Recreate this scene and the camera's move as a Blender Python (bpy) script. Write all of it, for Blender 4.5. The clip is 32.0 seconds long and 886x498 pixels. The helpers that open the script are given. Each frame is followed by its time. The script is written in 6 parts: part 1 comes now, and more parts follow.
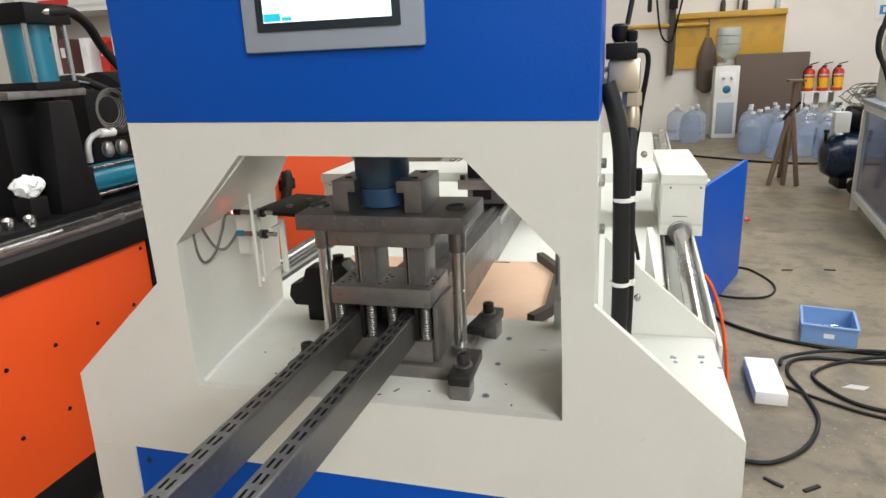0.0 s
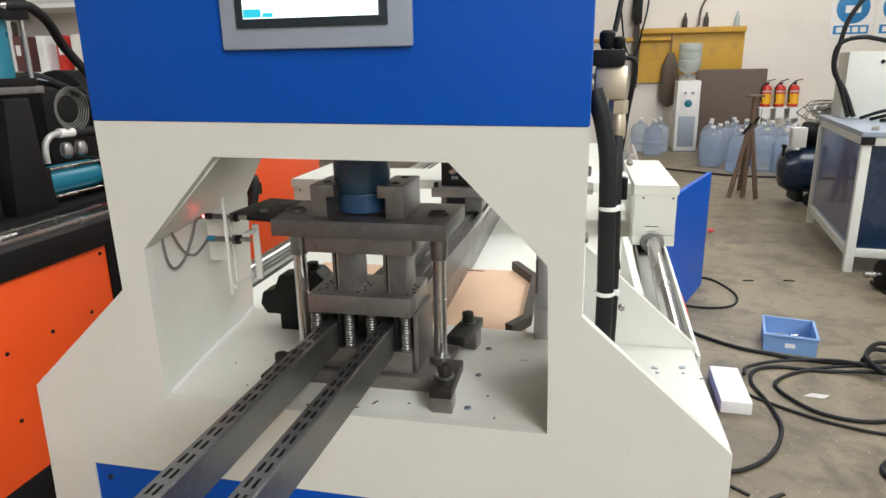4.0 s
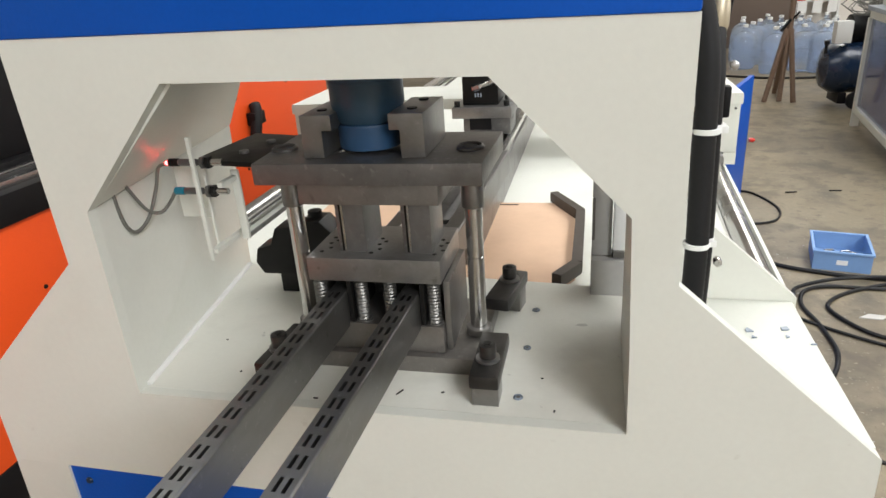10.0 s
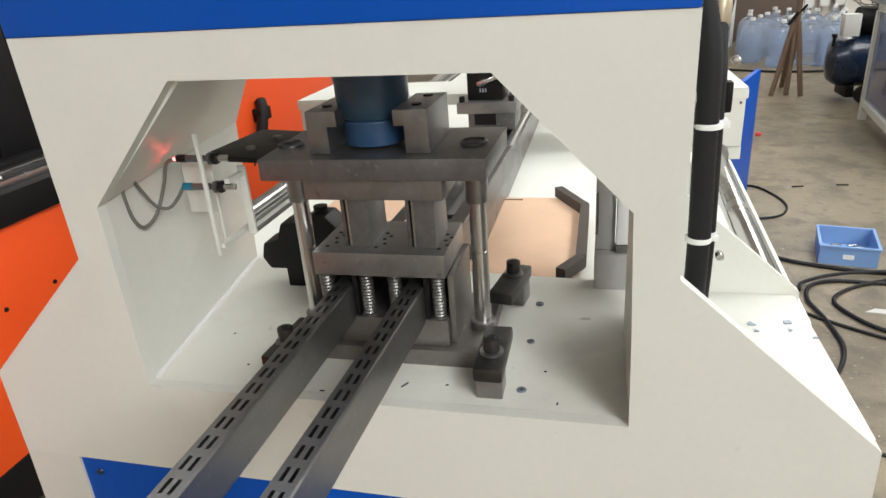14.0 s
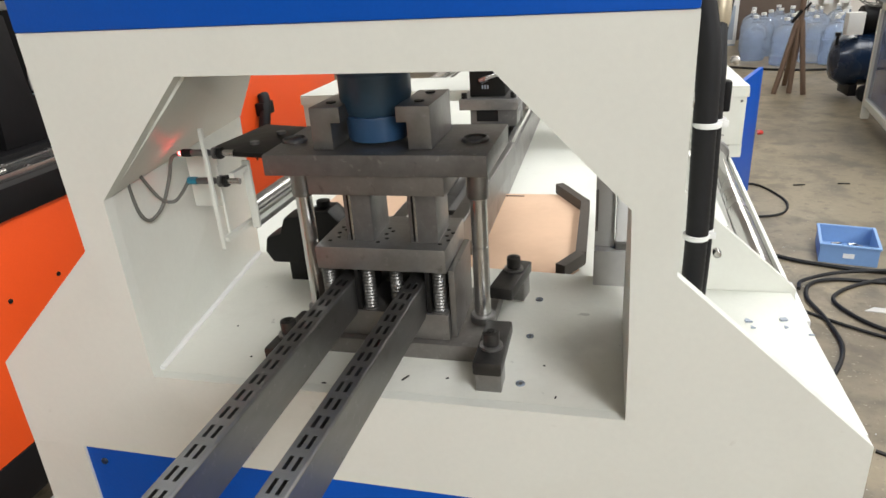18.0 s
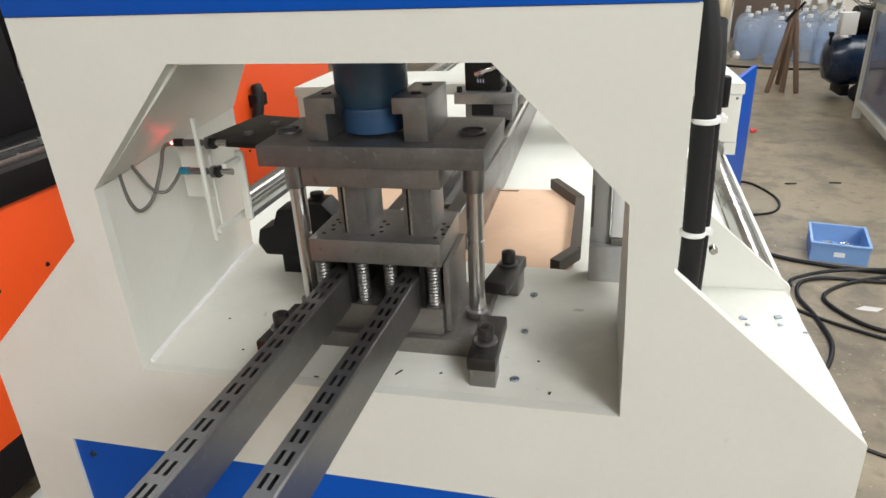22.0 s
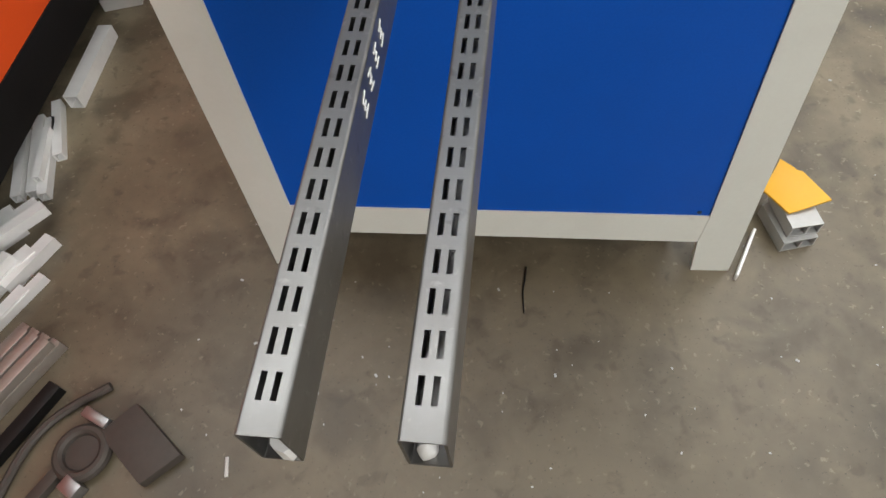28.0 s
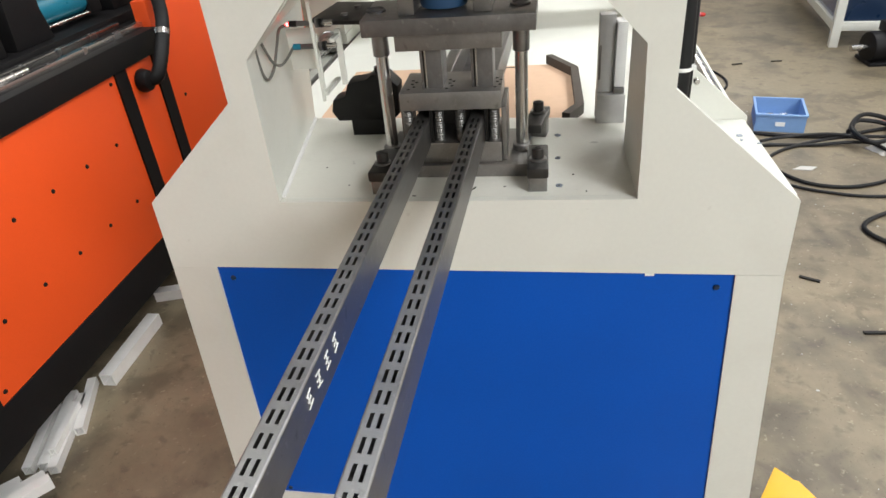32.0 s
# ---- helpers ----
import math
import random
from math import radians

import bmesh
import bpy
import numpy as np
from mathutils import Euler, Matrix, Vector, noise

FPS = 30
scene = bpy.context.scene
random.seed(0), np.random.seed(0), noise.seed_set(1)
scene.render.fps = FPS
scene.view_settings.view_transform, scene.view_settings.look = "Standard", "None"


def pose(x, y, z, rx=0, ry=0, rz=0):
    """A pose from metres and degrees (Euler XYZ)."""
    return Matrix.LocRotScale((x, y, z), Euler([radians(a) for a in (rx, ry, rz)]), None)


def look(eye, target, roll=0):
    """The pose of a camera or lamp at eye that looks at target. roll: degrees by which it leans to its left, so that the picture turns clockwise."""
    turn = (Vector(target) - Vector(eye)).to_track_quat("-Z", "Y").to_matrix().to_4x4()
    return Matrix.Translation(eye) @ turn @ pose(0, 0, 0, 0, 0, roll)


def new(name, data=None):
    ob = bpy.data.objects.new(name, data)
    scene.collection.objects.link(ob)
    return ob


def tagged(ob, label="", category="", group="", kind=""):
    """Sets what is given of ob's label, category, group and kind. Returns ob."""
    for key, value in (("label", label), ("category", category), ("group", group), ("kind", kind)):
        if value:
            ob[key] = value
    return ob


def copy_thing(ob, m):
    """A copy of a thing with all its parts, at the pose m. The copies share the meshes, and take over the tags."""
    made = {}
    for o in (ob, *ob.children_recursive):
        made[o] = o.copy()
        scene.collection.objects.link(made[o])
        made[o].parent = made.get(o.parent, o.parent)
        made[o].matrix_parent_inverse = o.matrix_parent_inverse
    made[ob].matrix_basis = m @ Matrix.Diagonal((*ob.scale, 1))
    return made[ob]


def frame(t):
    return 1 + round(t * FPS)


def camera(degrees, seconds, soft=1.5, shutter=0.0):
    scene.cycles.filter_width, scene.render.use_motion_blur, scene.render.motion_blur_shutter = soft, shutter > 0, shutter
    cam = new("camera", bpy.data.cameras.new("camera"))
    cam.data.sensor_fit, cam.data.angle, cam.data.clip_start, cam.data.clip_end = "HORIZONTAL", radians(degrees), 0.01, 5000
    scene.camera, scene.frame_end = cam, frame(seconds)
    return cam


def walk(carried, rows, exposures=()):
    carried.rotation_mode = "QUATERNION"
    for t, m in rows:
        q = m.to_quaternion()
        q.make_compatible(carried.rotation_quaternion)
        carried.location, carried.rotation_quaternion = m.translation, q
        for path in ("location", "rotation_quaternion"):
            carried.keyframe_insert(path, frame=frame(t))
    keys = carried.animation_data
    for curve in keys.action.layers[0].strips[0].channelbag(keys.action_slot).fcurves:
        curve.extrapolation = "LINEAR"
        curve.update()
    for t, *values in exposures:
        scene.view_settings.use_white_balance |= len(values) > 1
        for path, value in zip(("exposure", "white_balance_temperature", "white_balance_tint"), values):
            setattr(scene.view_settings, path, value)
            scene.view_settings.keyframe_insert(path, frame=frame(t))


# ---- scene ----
cam = camera(68.8, 32.0)

PATH = [
    (0, (0.291, -0.669, 1.246), (-0.213, 1.184, 0.689), -2.4),
    (0.5, (0.268, -0.669, 1.244), (-0.171, 1.198, 0.676), -2.0),
    (1, (0.263, -0.659, 1.242), (-0.146, 1.213, 0.667), -1.3),
    (1.5, (0.264, -0.65, 1.241), (-0.133, 1.227, 0.675), -0.9),
    (2, (0.262, -0.644, 1.239), (-0.133, 1.237, 0.686), -1.3),
    (2.5, (0.259, -0.64, 1.239), (-0.137, 1.241, 0.689), -0.9),
    (3, (0.264, -0.644, 1.238), (-0.132, 1.241, 0.699), -1.0),
    (3.5, (0.265, -0.65, 1.24), (-0.131, 1.235, 0.703), -0.9),
    (5.5, (0.261, -0.657, 1.24), (-0.152, 1.227, 0.709), -1.4),
    (6, (0.252, -0.659, 1.241), (-0.111, 1.233, 0.704), -2.0),
    (6.5, (0.246, -0.649, 1.235), (-0.111, 1.236, 0.668), -2.1),
    (7, (0.239, -0.6, 1.237), (-0.16, 1.272, 0.658), -1.0),
    (7.5, (0.219, -0.545, 1.232), (-0.222, 1.292, 0.577), -2.4),
    (8, (0.202, -0.497, 1.226), (-0.185, 1.331, 0.513), -2.4),
    (8.5, (0.193, -0.467, 1.22), (-0.189, 1.337, 0.445), -2.5),
    (9, (0.198, -0.465, 1.216), (-0.221, 1.332, 0.445), -3.1),
    (9.5, (0.206, -0.471, 1.215), (-0.238, 1.327, 0.46), -3.8),
    (10, (0.209, -0.469, 1.213), (-0.237, 1.322, 0.445), -4.0),
    (10.5, (0.208, -0.468, 1.212), (-0.237, 1.322, 0.438), -3.9),
    (11, (0.207, -0.469, 1.214), (-0.244, 1.321, 0.445), -3.9),
    (11.5, (0.207, -0.47, 1.214), (-0.248, 1.318, 0.443), -4.1),
    (12, (0.208, -0.471, 1.214), (-0.24, 1.319, 0.444), -4.1),
    (12.5, (0.204, -0.474, 1.213), (-0.254, 1.313, 0.439), -4.1),
    (13, (0.206, -0.476, 1.214), (-0.253, 1.31, 0.44), -4.3),
    (13.5, (0.21, -0.475, 1.214), (-0.25, 1.309, 0.435), -4.5),
    (14, (0.212, -0.475, 1.215), (-0.251, 1.307, 0.434), -4.3),
    (14.5, (0.215, -0.477, 1.214), (-0.243, 1.307, 0.434), -4.3),
    (16.5, (0.216, -0.482, 1.216), (-0.252, 1.294, 0.424), -4.1),
    (17, (0.213, -0.481, 1.216), (-0.25, 1.295, 0.423), -3.9),
    (17.5, (0.213, -0.482, 1.217), (-0.251, 1.295, 0.424), -3.9),
    (18, (0.214, -0.483, 1.218), (-0.252, 1.293, 0.425), -3.9),
    (18.5, (0.216, -0.481, 1.217), (-0.244, 1.296, 0.424), -4.0),
    (19, (0.214, -0.48, 1.216), (-0.242, 1.294, 0.414), -3.8),
    (19.5, (0.212, -0.48, 1.217), (-0.24, 1.294, 0.412), -3.6),
    (20, (0.214, -0.48, 1.216), (-0.239, 1.298, 0.419), -3.4),
    (20.5, (0.213, -0.48, 1.215), (-0.232, 1.298, 0.414), -3.1),
    (21, (0.211, -0.48, 1.215), (-0.231, 1.299, 0.416), -3.0),
    (21.5, (0.21, -0.479, 1.215), (-0.232, 1.297, 0.408), -2.9),
    (22, (0.21, -0.479, 1.215), (-0.232, 1.296, 0.406), -3.0),
    (22.5, (0.212, -0.478, 1.216), (-0.229, 1.295, 0.404), -3.0),
    (23, (0.214, -0.478, 1.214), (-0.23, 1.294, 0.399), -3.0),
    (23.5, (0.213, -0.478, 1.215), (-0.232, 1.29, 0.394), -2.9),
    (24, (0.213, -0.478, 1.214), (-0.231, 1.288, 0.386), -2.8),
    (24.5, (0.212, -0.489, 1.217), (-0.265, 1.251, 0.355), -2.8),
    (26.5, (0.166, -0.673, 1.253), (-0.273, 0.77, -0.061), -6.0),
    (27, (0.125, -0.677, 1.248), (-0.29, 0.685, -0.157), -5.5),
    (27.5, (0.051, -0.69, 1.213), (-0.147, 0.469, -0.404), -5.8),
    (28, (0.035, -0.701, 1.181), (-0.157, 0.36, -0.503), -7.9),
    (28.5, (0.034, -0.706, 1.175), (-0.154, 0.348, -0.515), -7.0),
    (29, (0.032, -0.704, 1.174), (-0.144, 0.372, -0.503), -6.5),
    (29.5, (0.035, -0.697, 1.177), (-0.145, 0.399, -0.486), -5.8),
    (30, (0.056, -0.71, 1.195), (-0.137, 0.581, -0.32), -5.9),
    (30.5, (0.078, -0.722, 1.226), (-0.059, 0.823, -0.037), -4.8),
    (31, (0.091, -0.746, 1.233), (-0.008, 0.929, 0.144), -3.6),
    (31.5, (0.118, -0.752, 1.244), (-0.129, 0.914, 0.167), -4.5),
    (32, (0.119, -0.755, 1.245), (-0.176, 0.916, 0.188), -5.2),
]
walk(cam, [(t, look(eye, target, roll)) for t, eye, target, roll in PATH], exposures=[(0, -0.24), (7, -0.24), (9, -0.14), (24.5, -0.14), (26.5, -0.12), (27.1, -0.14), (27.4, -0.30), (27.8, -0.46), (29.5, -0.44), (30.3, -0.22), (31, -0.16), (31.5, -0.18), (32, -0.08)])

# ---- world and light ----
world = bpy.data.worlds.new("world")
scene.world = world
world.use_nodes = True
wn = world.node_tree
sky = wn.nodes.new("ShaderNodeTexSky")
sky.sky_type = 'NISHITA'
sky.sun_disc = False
sky.sun_elevation = radians(40)
sky.sun_rotation = radians(120)
wn.links.new(sky.outputs[0], wn.nodes["Background"].inputs[0])
wn.nodes["Background"].inputs[1].default_value = 0.10


def area_lamp(name, eye, target, w, h, power, color=(1, 1, 1)):
    data = bpy.data.lights.new(name, 'AREA')
    data.shape, data.size, data.size_y, data.energy, data.color = 'RECTANGLE', w, h, power, color
    ob = new(name, data)
    ob.matrix_basis = look(eye, target)
    return ob


TONE = (0.98, 1.0, 1.01)
# unseen overhead area lamps, added and placed to suit the brightness; no skylights exist
area_lamp("overhead_fill", (3.0, 2.6, 4.85), (3.0, 2.6, 0), 1.8, 5.0, 255, TONE)
area_lamp("overhead_fill", (-1.9, 0.8, 4.85), (-1.7, 0.8, 0), 1.0, 5.0, 170, TONE)
area_lamp("overhead_fill", (2.6, 7.8, 4.85), (2.6, 7.8, 0), 1.6, 3.6, 175, (1.0, 0.98, 0.93))
area_lamp("overhead_fill", (3.0, -2.8, 4.85), (2.0, -2.0, 0), 1.3, 2.4, 210, TONE)
# added lamp out of view that lights the machine's front; there is no doorway
area_lamp("front_fill", (4.0, -5.4, 3.9), (0.0, 0, 1.0), 2.6, 2.6, 315, TONE)
# added lamp from the right to lift the floor there; the wall has no window
area_lamp("side_fill", (7.6, 1.2, 2.6), (0, 0.0, 1.0), 5.0, 2.0, 120, TONE)


# ---- materials ----
def material(name, color, rough=0.5, metal=0.0, vary=0.12, scale=6.0, fine=90.0, bump=0.03, dirt=0.0, dirt_color=(0.12, 0.10, 0.08), stretch=(1, 1, 1), coat=0.0, spec=0.5, rand=0.0):
    m = bpy.data.materials.new(name)
    m.use_nodes = True
    nt = m.node_tree
    n, l = nt.nodes, nt.links
    b = n["Principled BSDF"]
    tc = n.new("ShaderNodeTexCoord")
    mp = n.new("ShaderNodeMapping")
    mp.inputs["Scale"].default_value = stretch
    l.new(tc.outputs["Object"], mp.inputs[0])
    big = n.new("ShaderNodeTexNoise")
    big.inputs["Scale"].default_value, big.inputs["Detail"].default_value = scale, 5
    small = n.new("ShaderNodeTexNoise")
    small.inputs["Scale"].default_value, small.inputs["Detail"].default_value = fine, 3
    l.new(mp.outputs[0], big.inputs["Vector"])
    l.new(mp.outputs[0], small.inputs["Vector"])
    mix = n.new("ShaderNodeMix")
    mix.data_type = 'RGBA'
    lo = [max(0.0, c * (1 - vary)) for c in color]
    hi = [min(1.0, c * (1 + vary)) for c in color]
    mix.inputs[6].default_value = (*lo, 1)
    mix.inputs[7].default_value = (*hi, 1)
    add = n.new("ShaderNodeMath")
    add.operation = 'MULTIPLY_ADD'
    l.new(small.outputs[0], add.inputs[0])
    add.inputs[1].default_value = 0.5
    l.new(big.outputs[0], add.inputs[2])
    sub = n.new("ShaderNodeMath")
    sub.operation, sub.use_clamp = 'SUBTRACT', True
    l.new(add.outputs[0], sub.inputs[0])
    sub.inputs[1].default_value = 0.25
    l.new(sub.outputs[0], mix.inputs[0])
    out = mix.outputs[2]
    if dirt:
        stain = n.new("ShaderNodeTexNoise")
        stain.inputs["Scale"].default_value, stain.inputs["Detail"].default_value = scale * 1.7, 8
        l.new(mp.outputs[0], stain.inputs["Vector"])
        ramp = n.new("ShaderNodeMapRange")
        ramp.inputs[1].default_value, ramp.inputs[2].default_value = 0.52, 0.78
        ramp.inputs[3].default_value, ramp.inputs[4].default_value = 0.0, dirt
        l.new(stain.outputs[0], ramp.inputs[0])
        dm = n.new("ShaderNodeMix")
        dm.data_type = 'RGBA'
        l.new(ramp.outputs[0], dm.inputs[0])
        l.new(out, dm.inputs[6])
        dm.inputs[7].default_value = (*dirt_color, 1)
        out = dm.outputs[2]
    if rand:
        oi = n.new("ShaderNodeObjectInfo")
        hs = n.new("ShaderNodeHueSaturation")
        rr = n.new("ShaderNodeMapRange")
        rr.inputs[3].default_value, rr.inputs[4].default_value = 1 - rand, 1 + rand
        l.new(oi.outputs["Random"], rr.inputs[0])
        l.new(rr.outputs[0], hs.inputs["Value"])
        l.new(out, hs.inputs["Color"])
        out = hs.outputs[0]
    l.new(out, b.inputs["Base Color"])
    rg = n.new("ShaderNodeMapRange")
    rg.inputs[3].default_value, rg.inputs[4].default_value = max(0.02, rough - 0.1), min(1, rough + 0.1)
    l.new(big.outputs[0], rg.inputs[0])
    l.new(rg.outputs[0], b.inputs["Roughness"])
    b.inputs["Metallic"].default_value = metal
    b.inputs["Specular IOR Level"].default_value = spec
    b.inputs["Coat Weight"].default_value = coat
    if bump:
        bp = n.new("ShaderNodeBump")
        bp.inputs["Strength"].default_value, bp.inputs["Distance"].default_value = bump * 4, 0.002
        l.new(add.outputs[0], bp.inputs["Height"])
        l.new(bp.outputs[0], b.inputs["Normal"])
    return m


def glow(name, color, strength):
    m = bpy.data.materials.new(name)
    m.use_nodes = True
    b = m.node_tree.nodes["Principled BSDF"]
    b.inputs["Base Color"].default_value = (*color, 1)
    b.inputs["Emission Color"].default_value = (*color, 1)
    b.inputs["Emission Strength"].default_value = strength
    return m


def glass(name, color, rough=0.15, trans=0.85):
    m = material(name, color, rough, vary=0.08, scale=9, bump=0.05)
    m.node_tree.nodes["Principled BSDF"].inputs["Transmission Weight"].default_value = trans
    m.node_tree.nodes["Principled BSDF"].inputs["IOR"].default_value = 1.2
    return m


WHITE = material("white_machine_paint", (0.68, 0.685, 0.625), 0.42, vary=0.06, scale=5, fine=160, bump=0.03, dirt=0.16, dirt_color=(0.42, 0.385, 0.31))
BEDW = material("worn_white_paint", (0.72, 0.715, 0.65), 0.4, vary=0.06, scale=9, fine=180, bump=0.03, dirt=0.25, dirt_color=(0.40, 0.37, 0.32))
BLUE = material("blue_powder_coat", (0.0, 0.078, 0.445), 0.40, vary=0.16, scale=3, fine=260, bump=0.05, spec=0.28)
ORANGE = material("orange_powder_coat", (0.80, 0.085, 0.012), 0.42, vary=0.08, scale=4, fine=240, bump=0.04)
BLACK = material("black_paint", (0.007, 0.0065, 0.007), 0.5, spec=0.2, vary=0.3, scale=8, bump=0.04)
RUBBER = material("black_rubber", (0.008, 0.008, 0.009), 0.55, spec=0.3, vary=0.3, scale=20, bump=0.05)
STEEL = material("ground_steel", (0.29, 0.285, 0.28), 0.36, metal=0.85, vary=0.18, scale=14, fine=220, bump=0.03, dirt=0.35, dirt_color=(0.10, 0.085, 0.07))
DARKSTEEL = material("dark_oiled_steel", (0.175, 0.170, 0.166), 0.38, metal=0.7, vary=0.25, scale=18, fine=200, bump=0.05, dirt=0.3, dirt_color=(0.04, 0.032, 0.027))
BLOCKSTEEL = material("brown_oiled_steel", (0.22, 0.208, 0.196), 0.4, metal=0.75, vary=0.2, scale=14, fine=200, bump=0.04, dirt=0.4, dirt_color=(0.07, 0.055, 0.045))
CHROME = material("polished_shaft_steel", (0.60, 0.595, 0.585), 0.25, metal=1.0, vary=0.08, scale=10, bump=0.01)
TUBEM = material("raw_tube_steel", (0.225, 0.221, 0.214), 0.38, metal=0.93, vary=0.14, scale=10, fine=140, bump=0.03, stretch=(1, 0.12, 1), dirt=0.3, dirt_color=(0.16, 0.14, 0.12))
BLACKOX = material("black_oxide_steel", (0.010, 0.0095, 0.009), 0.45, metal=0.3, spec=0.3, vary=0.3, scale=30, bump=0.05)
RAMBLUE = material("blue_ram_paint", (0.034, 0.088, 0.185), 0.34, vary=0.2, scale=12, fine=120, bump=0.02)
RAMDARK = material("oily_blue_cylinder_paint", (0.036, 0.082, 0.135), 0.34, vary=0.3, scale=14, fine=120, bump=0.02)
CONCRETE = material("shop_floor_concrete", (0.214, 0.174, 0.114), 0.46, vary=0.34, scale=2.6, fine=34, bump=0.07, dirt=0.8, dirt_color=(0.048, 0.042, 0.034))


def soil(m, layers):
    """Lays more stains over a material: rows of noise scale, lower and upper limit, strength, colour."""
    n, l = m.node_tree.nodes, m.node_tree.links
    b = n["Principled BSDF"]
    out = b.inputs["Base Color"].links[0].from_socket
    tc = n.new("ShaderNodeTexCoord")
    for k, (scale, lo, hi, strength, color) in enumerate(layers):
        t = n.new("ShaderNodeTexNoise")
        t.inputs["Scale"].default_value, t.inputs["Detail"].default_value, t.inputs["Distortion"].default_value = scale, 7, 0.4
        sh = n.new("ShaderNodeMapping")
        sh.inputs["Location"].default_value = (3.7 * k, 1.9 * k, 0.7 * k)
        l.new(tc.outputs["Object"], sh.inputs[0])
        l.new(sh.outputs[0], t.inputs["Vector"])
        r = n.new("ShaderNodeMapRange")
        r.interpolation_type = 'SMOOTHSTEP'
        r.inputs[1].default_value, r.inputs[2].default_value, r.inputs[3].default_value, r.inputs[4].default_value = lo, hi, 0.0, strength
        l.new(t.outputs[0], r.inputs[0])
        mx = n.new("ShaderNodeMix")
        mx.data_type = 'RGBA'
        l.new(r.outputs[0], mx.inputs[0])
        l.new(out, mx.inputs[6])
        mx.inputs[7].default_value = (*color, 1)
        out = mx.outputs[2]
    l.new(out, b.inputs["Base Color"])


soil(CONCRETE, ((1.3, 0.44, 0.68, 0.55, (0.069, 0.054, 0.035)), (0.9, 0.55, 0.72, 0.6, (0.268, 0.222, 0.147)), (7.0, 0.48, 0.68, 0.55, (0.062, 0.048, 0.032)), (4.0, 0.56, 0.70, 0.40, (0.236, 0.192, 0.127)), (22.0, 0.56, 0.70, 0.40, (0.054, 0.042, 0.029)), (75.0, 0.63, 0.72, 0.55, (0.354, 0.305, 0.214)), (160.0, 0.62, 0.72, 0.5, (0.043, 0.035, 0.025))))
def floor_shade(m, center, inner, outer, strength, color):
    """Shade painted into the floor colour round a spot, with a ragged edge."""
    n, l = m.node_tree.nodes, m.node_tree.links
    b = n["Principled BSDF"]
    out = b.inputs["Base Color"].links[0].from_socket
    place = n.new("ShaderNodeNewGeometry").outputs["Position"]
    far = n.new("ShaderNodeVectorMath")
    far.operation = 'DISTANCE'
    far.inputs[1].default_value = (*center, 0.0)
    l.new(place, far.inputs[0])
    t = n.new("ShaderNodeTexNoise")
    t.inputs["Scale"].default_value, t.inputs["Detail"].default_value = 3.2, 8
    l.new(place, t.inputs["Vector"])
    ragged = n.new("ShaderNodeMath")
    ragged.operation = 'MULTIPLY_ADD'
    ragged.inputs[1].default_value = 1.3
    l.new(t.outputs[0], ragged.inputs[0])
    l.new(far.outputs["Value"], ragged.inputs[2])
    r = n.new("ShaderNodeMapRange")
    r.interpolation_type = 'SMOOTHSTEP'
    r.inputs[1].default_value, r.inputs[2].default_value, r.inputs[3].default_value, r.inputs[4].default_value = inner + 0.65, outer + 0.65, strength, 0.0
    l.new(ragged.outputs[0], r.inputs[0])
    mx = n.new("ShaderNodeMix")
    mx.data_type = 'RGBA'
    l.new(r.outputs[0], mx.inputs[0])
    l.new(out, mx.inputs[6])
    mx.inputs[7].default_value = (*color, 1)
    l.new(mx.outputs[2], b.inputs["Base Color"])


# the dimmer floor before the machine, put into the concrete's colour
floor_shade(CONCRETE, (-0.30, -0.50), 0.55, 1.25, 0.46, (0.052, 0.039, 0.023))
for m in (STEEL, DARKSTEEL, BLOCKSTEEL, TUBEM):
    soil(m, ((16.0, 0.45, 0.75, 0.35, (0.075, 0.066, 0.058)), (140.0, 0.60, 0.74, 0.30, (0.40, 0.39, 0.37)), (70.0, 0.64, 0.74, 0.35, (0.05, 0.046, 0.042))))
soil(WHITE, ((3.0, 0.60, 0.80, 0.22, (0.40, 0.39, 0.33)), (38.0, 0.70, 0.78, 0.30, (0.45, 0.42, 0.36))))
soil(BEDW, ((7.0, 0.58, 0.75, 0.30, (0.40, 0.38, 0.34)), (60.0, 0.68, 0.74, 0.45, (0.18, 0.165, 0.15))))
WALL = material("painted_wall", (0.74, 0.70, 0.645), 0.85, vary=0.05, scale=1.2, fine=30, bump=0.03, dirt=0.15, dirt_color=(0.45, 0.40, 0.35))
CEIL = material("ceiling_sheet", (0.62, 0.60, 0.57), 0.7, vary=0.06, scale=1.0, bump=0.02)
CARD = material("cardboard", (0.60, 0.405, 0.275), 0.8, vary=0.08, scale=8, fine=70, bump=0.04, dirt=0.2, dirt_color=(0.36, 0.22, 0.14))
YELLOW = material("yellow_plastic", (0.85, 0.44, 0.02), 0.45, vary=0.05, scale=8, bump=0.02)
YPAINT = material("yellow_steel_paint", (0.55, 0.31, 0.03), 0.5, vary=0.12, scale=3, bump=0.02, dirt=0.3)
BINBLUE = material("blue_crate_plastic", (0.19, 0.33, 0.58), 0.45, vary=0.08, scale=12, bump=0.02)
TEAL = material("teal_cylinder_paint", (0.01, 0.16, 0.24), 0.3, vary=0.1, scale=10, bump=0.01)
RED = material("red_enamel", (0.55, 0.03, 0.02), 0.3, vary=0.08, scale=10, bump=0.01)
PLASTICW = material("white_plastic", (0.75, 0.75, 0.73), 0.4, vary=0.04, scale=10, bump=0.01)
FOAM = material("white_foam", (0.82, 0.82, 0.80), 0.8, vary=0.04, scale=30, bump=0.08)
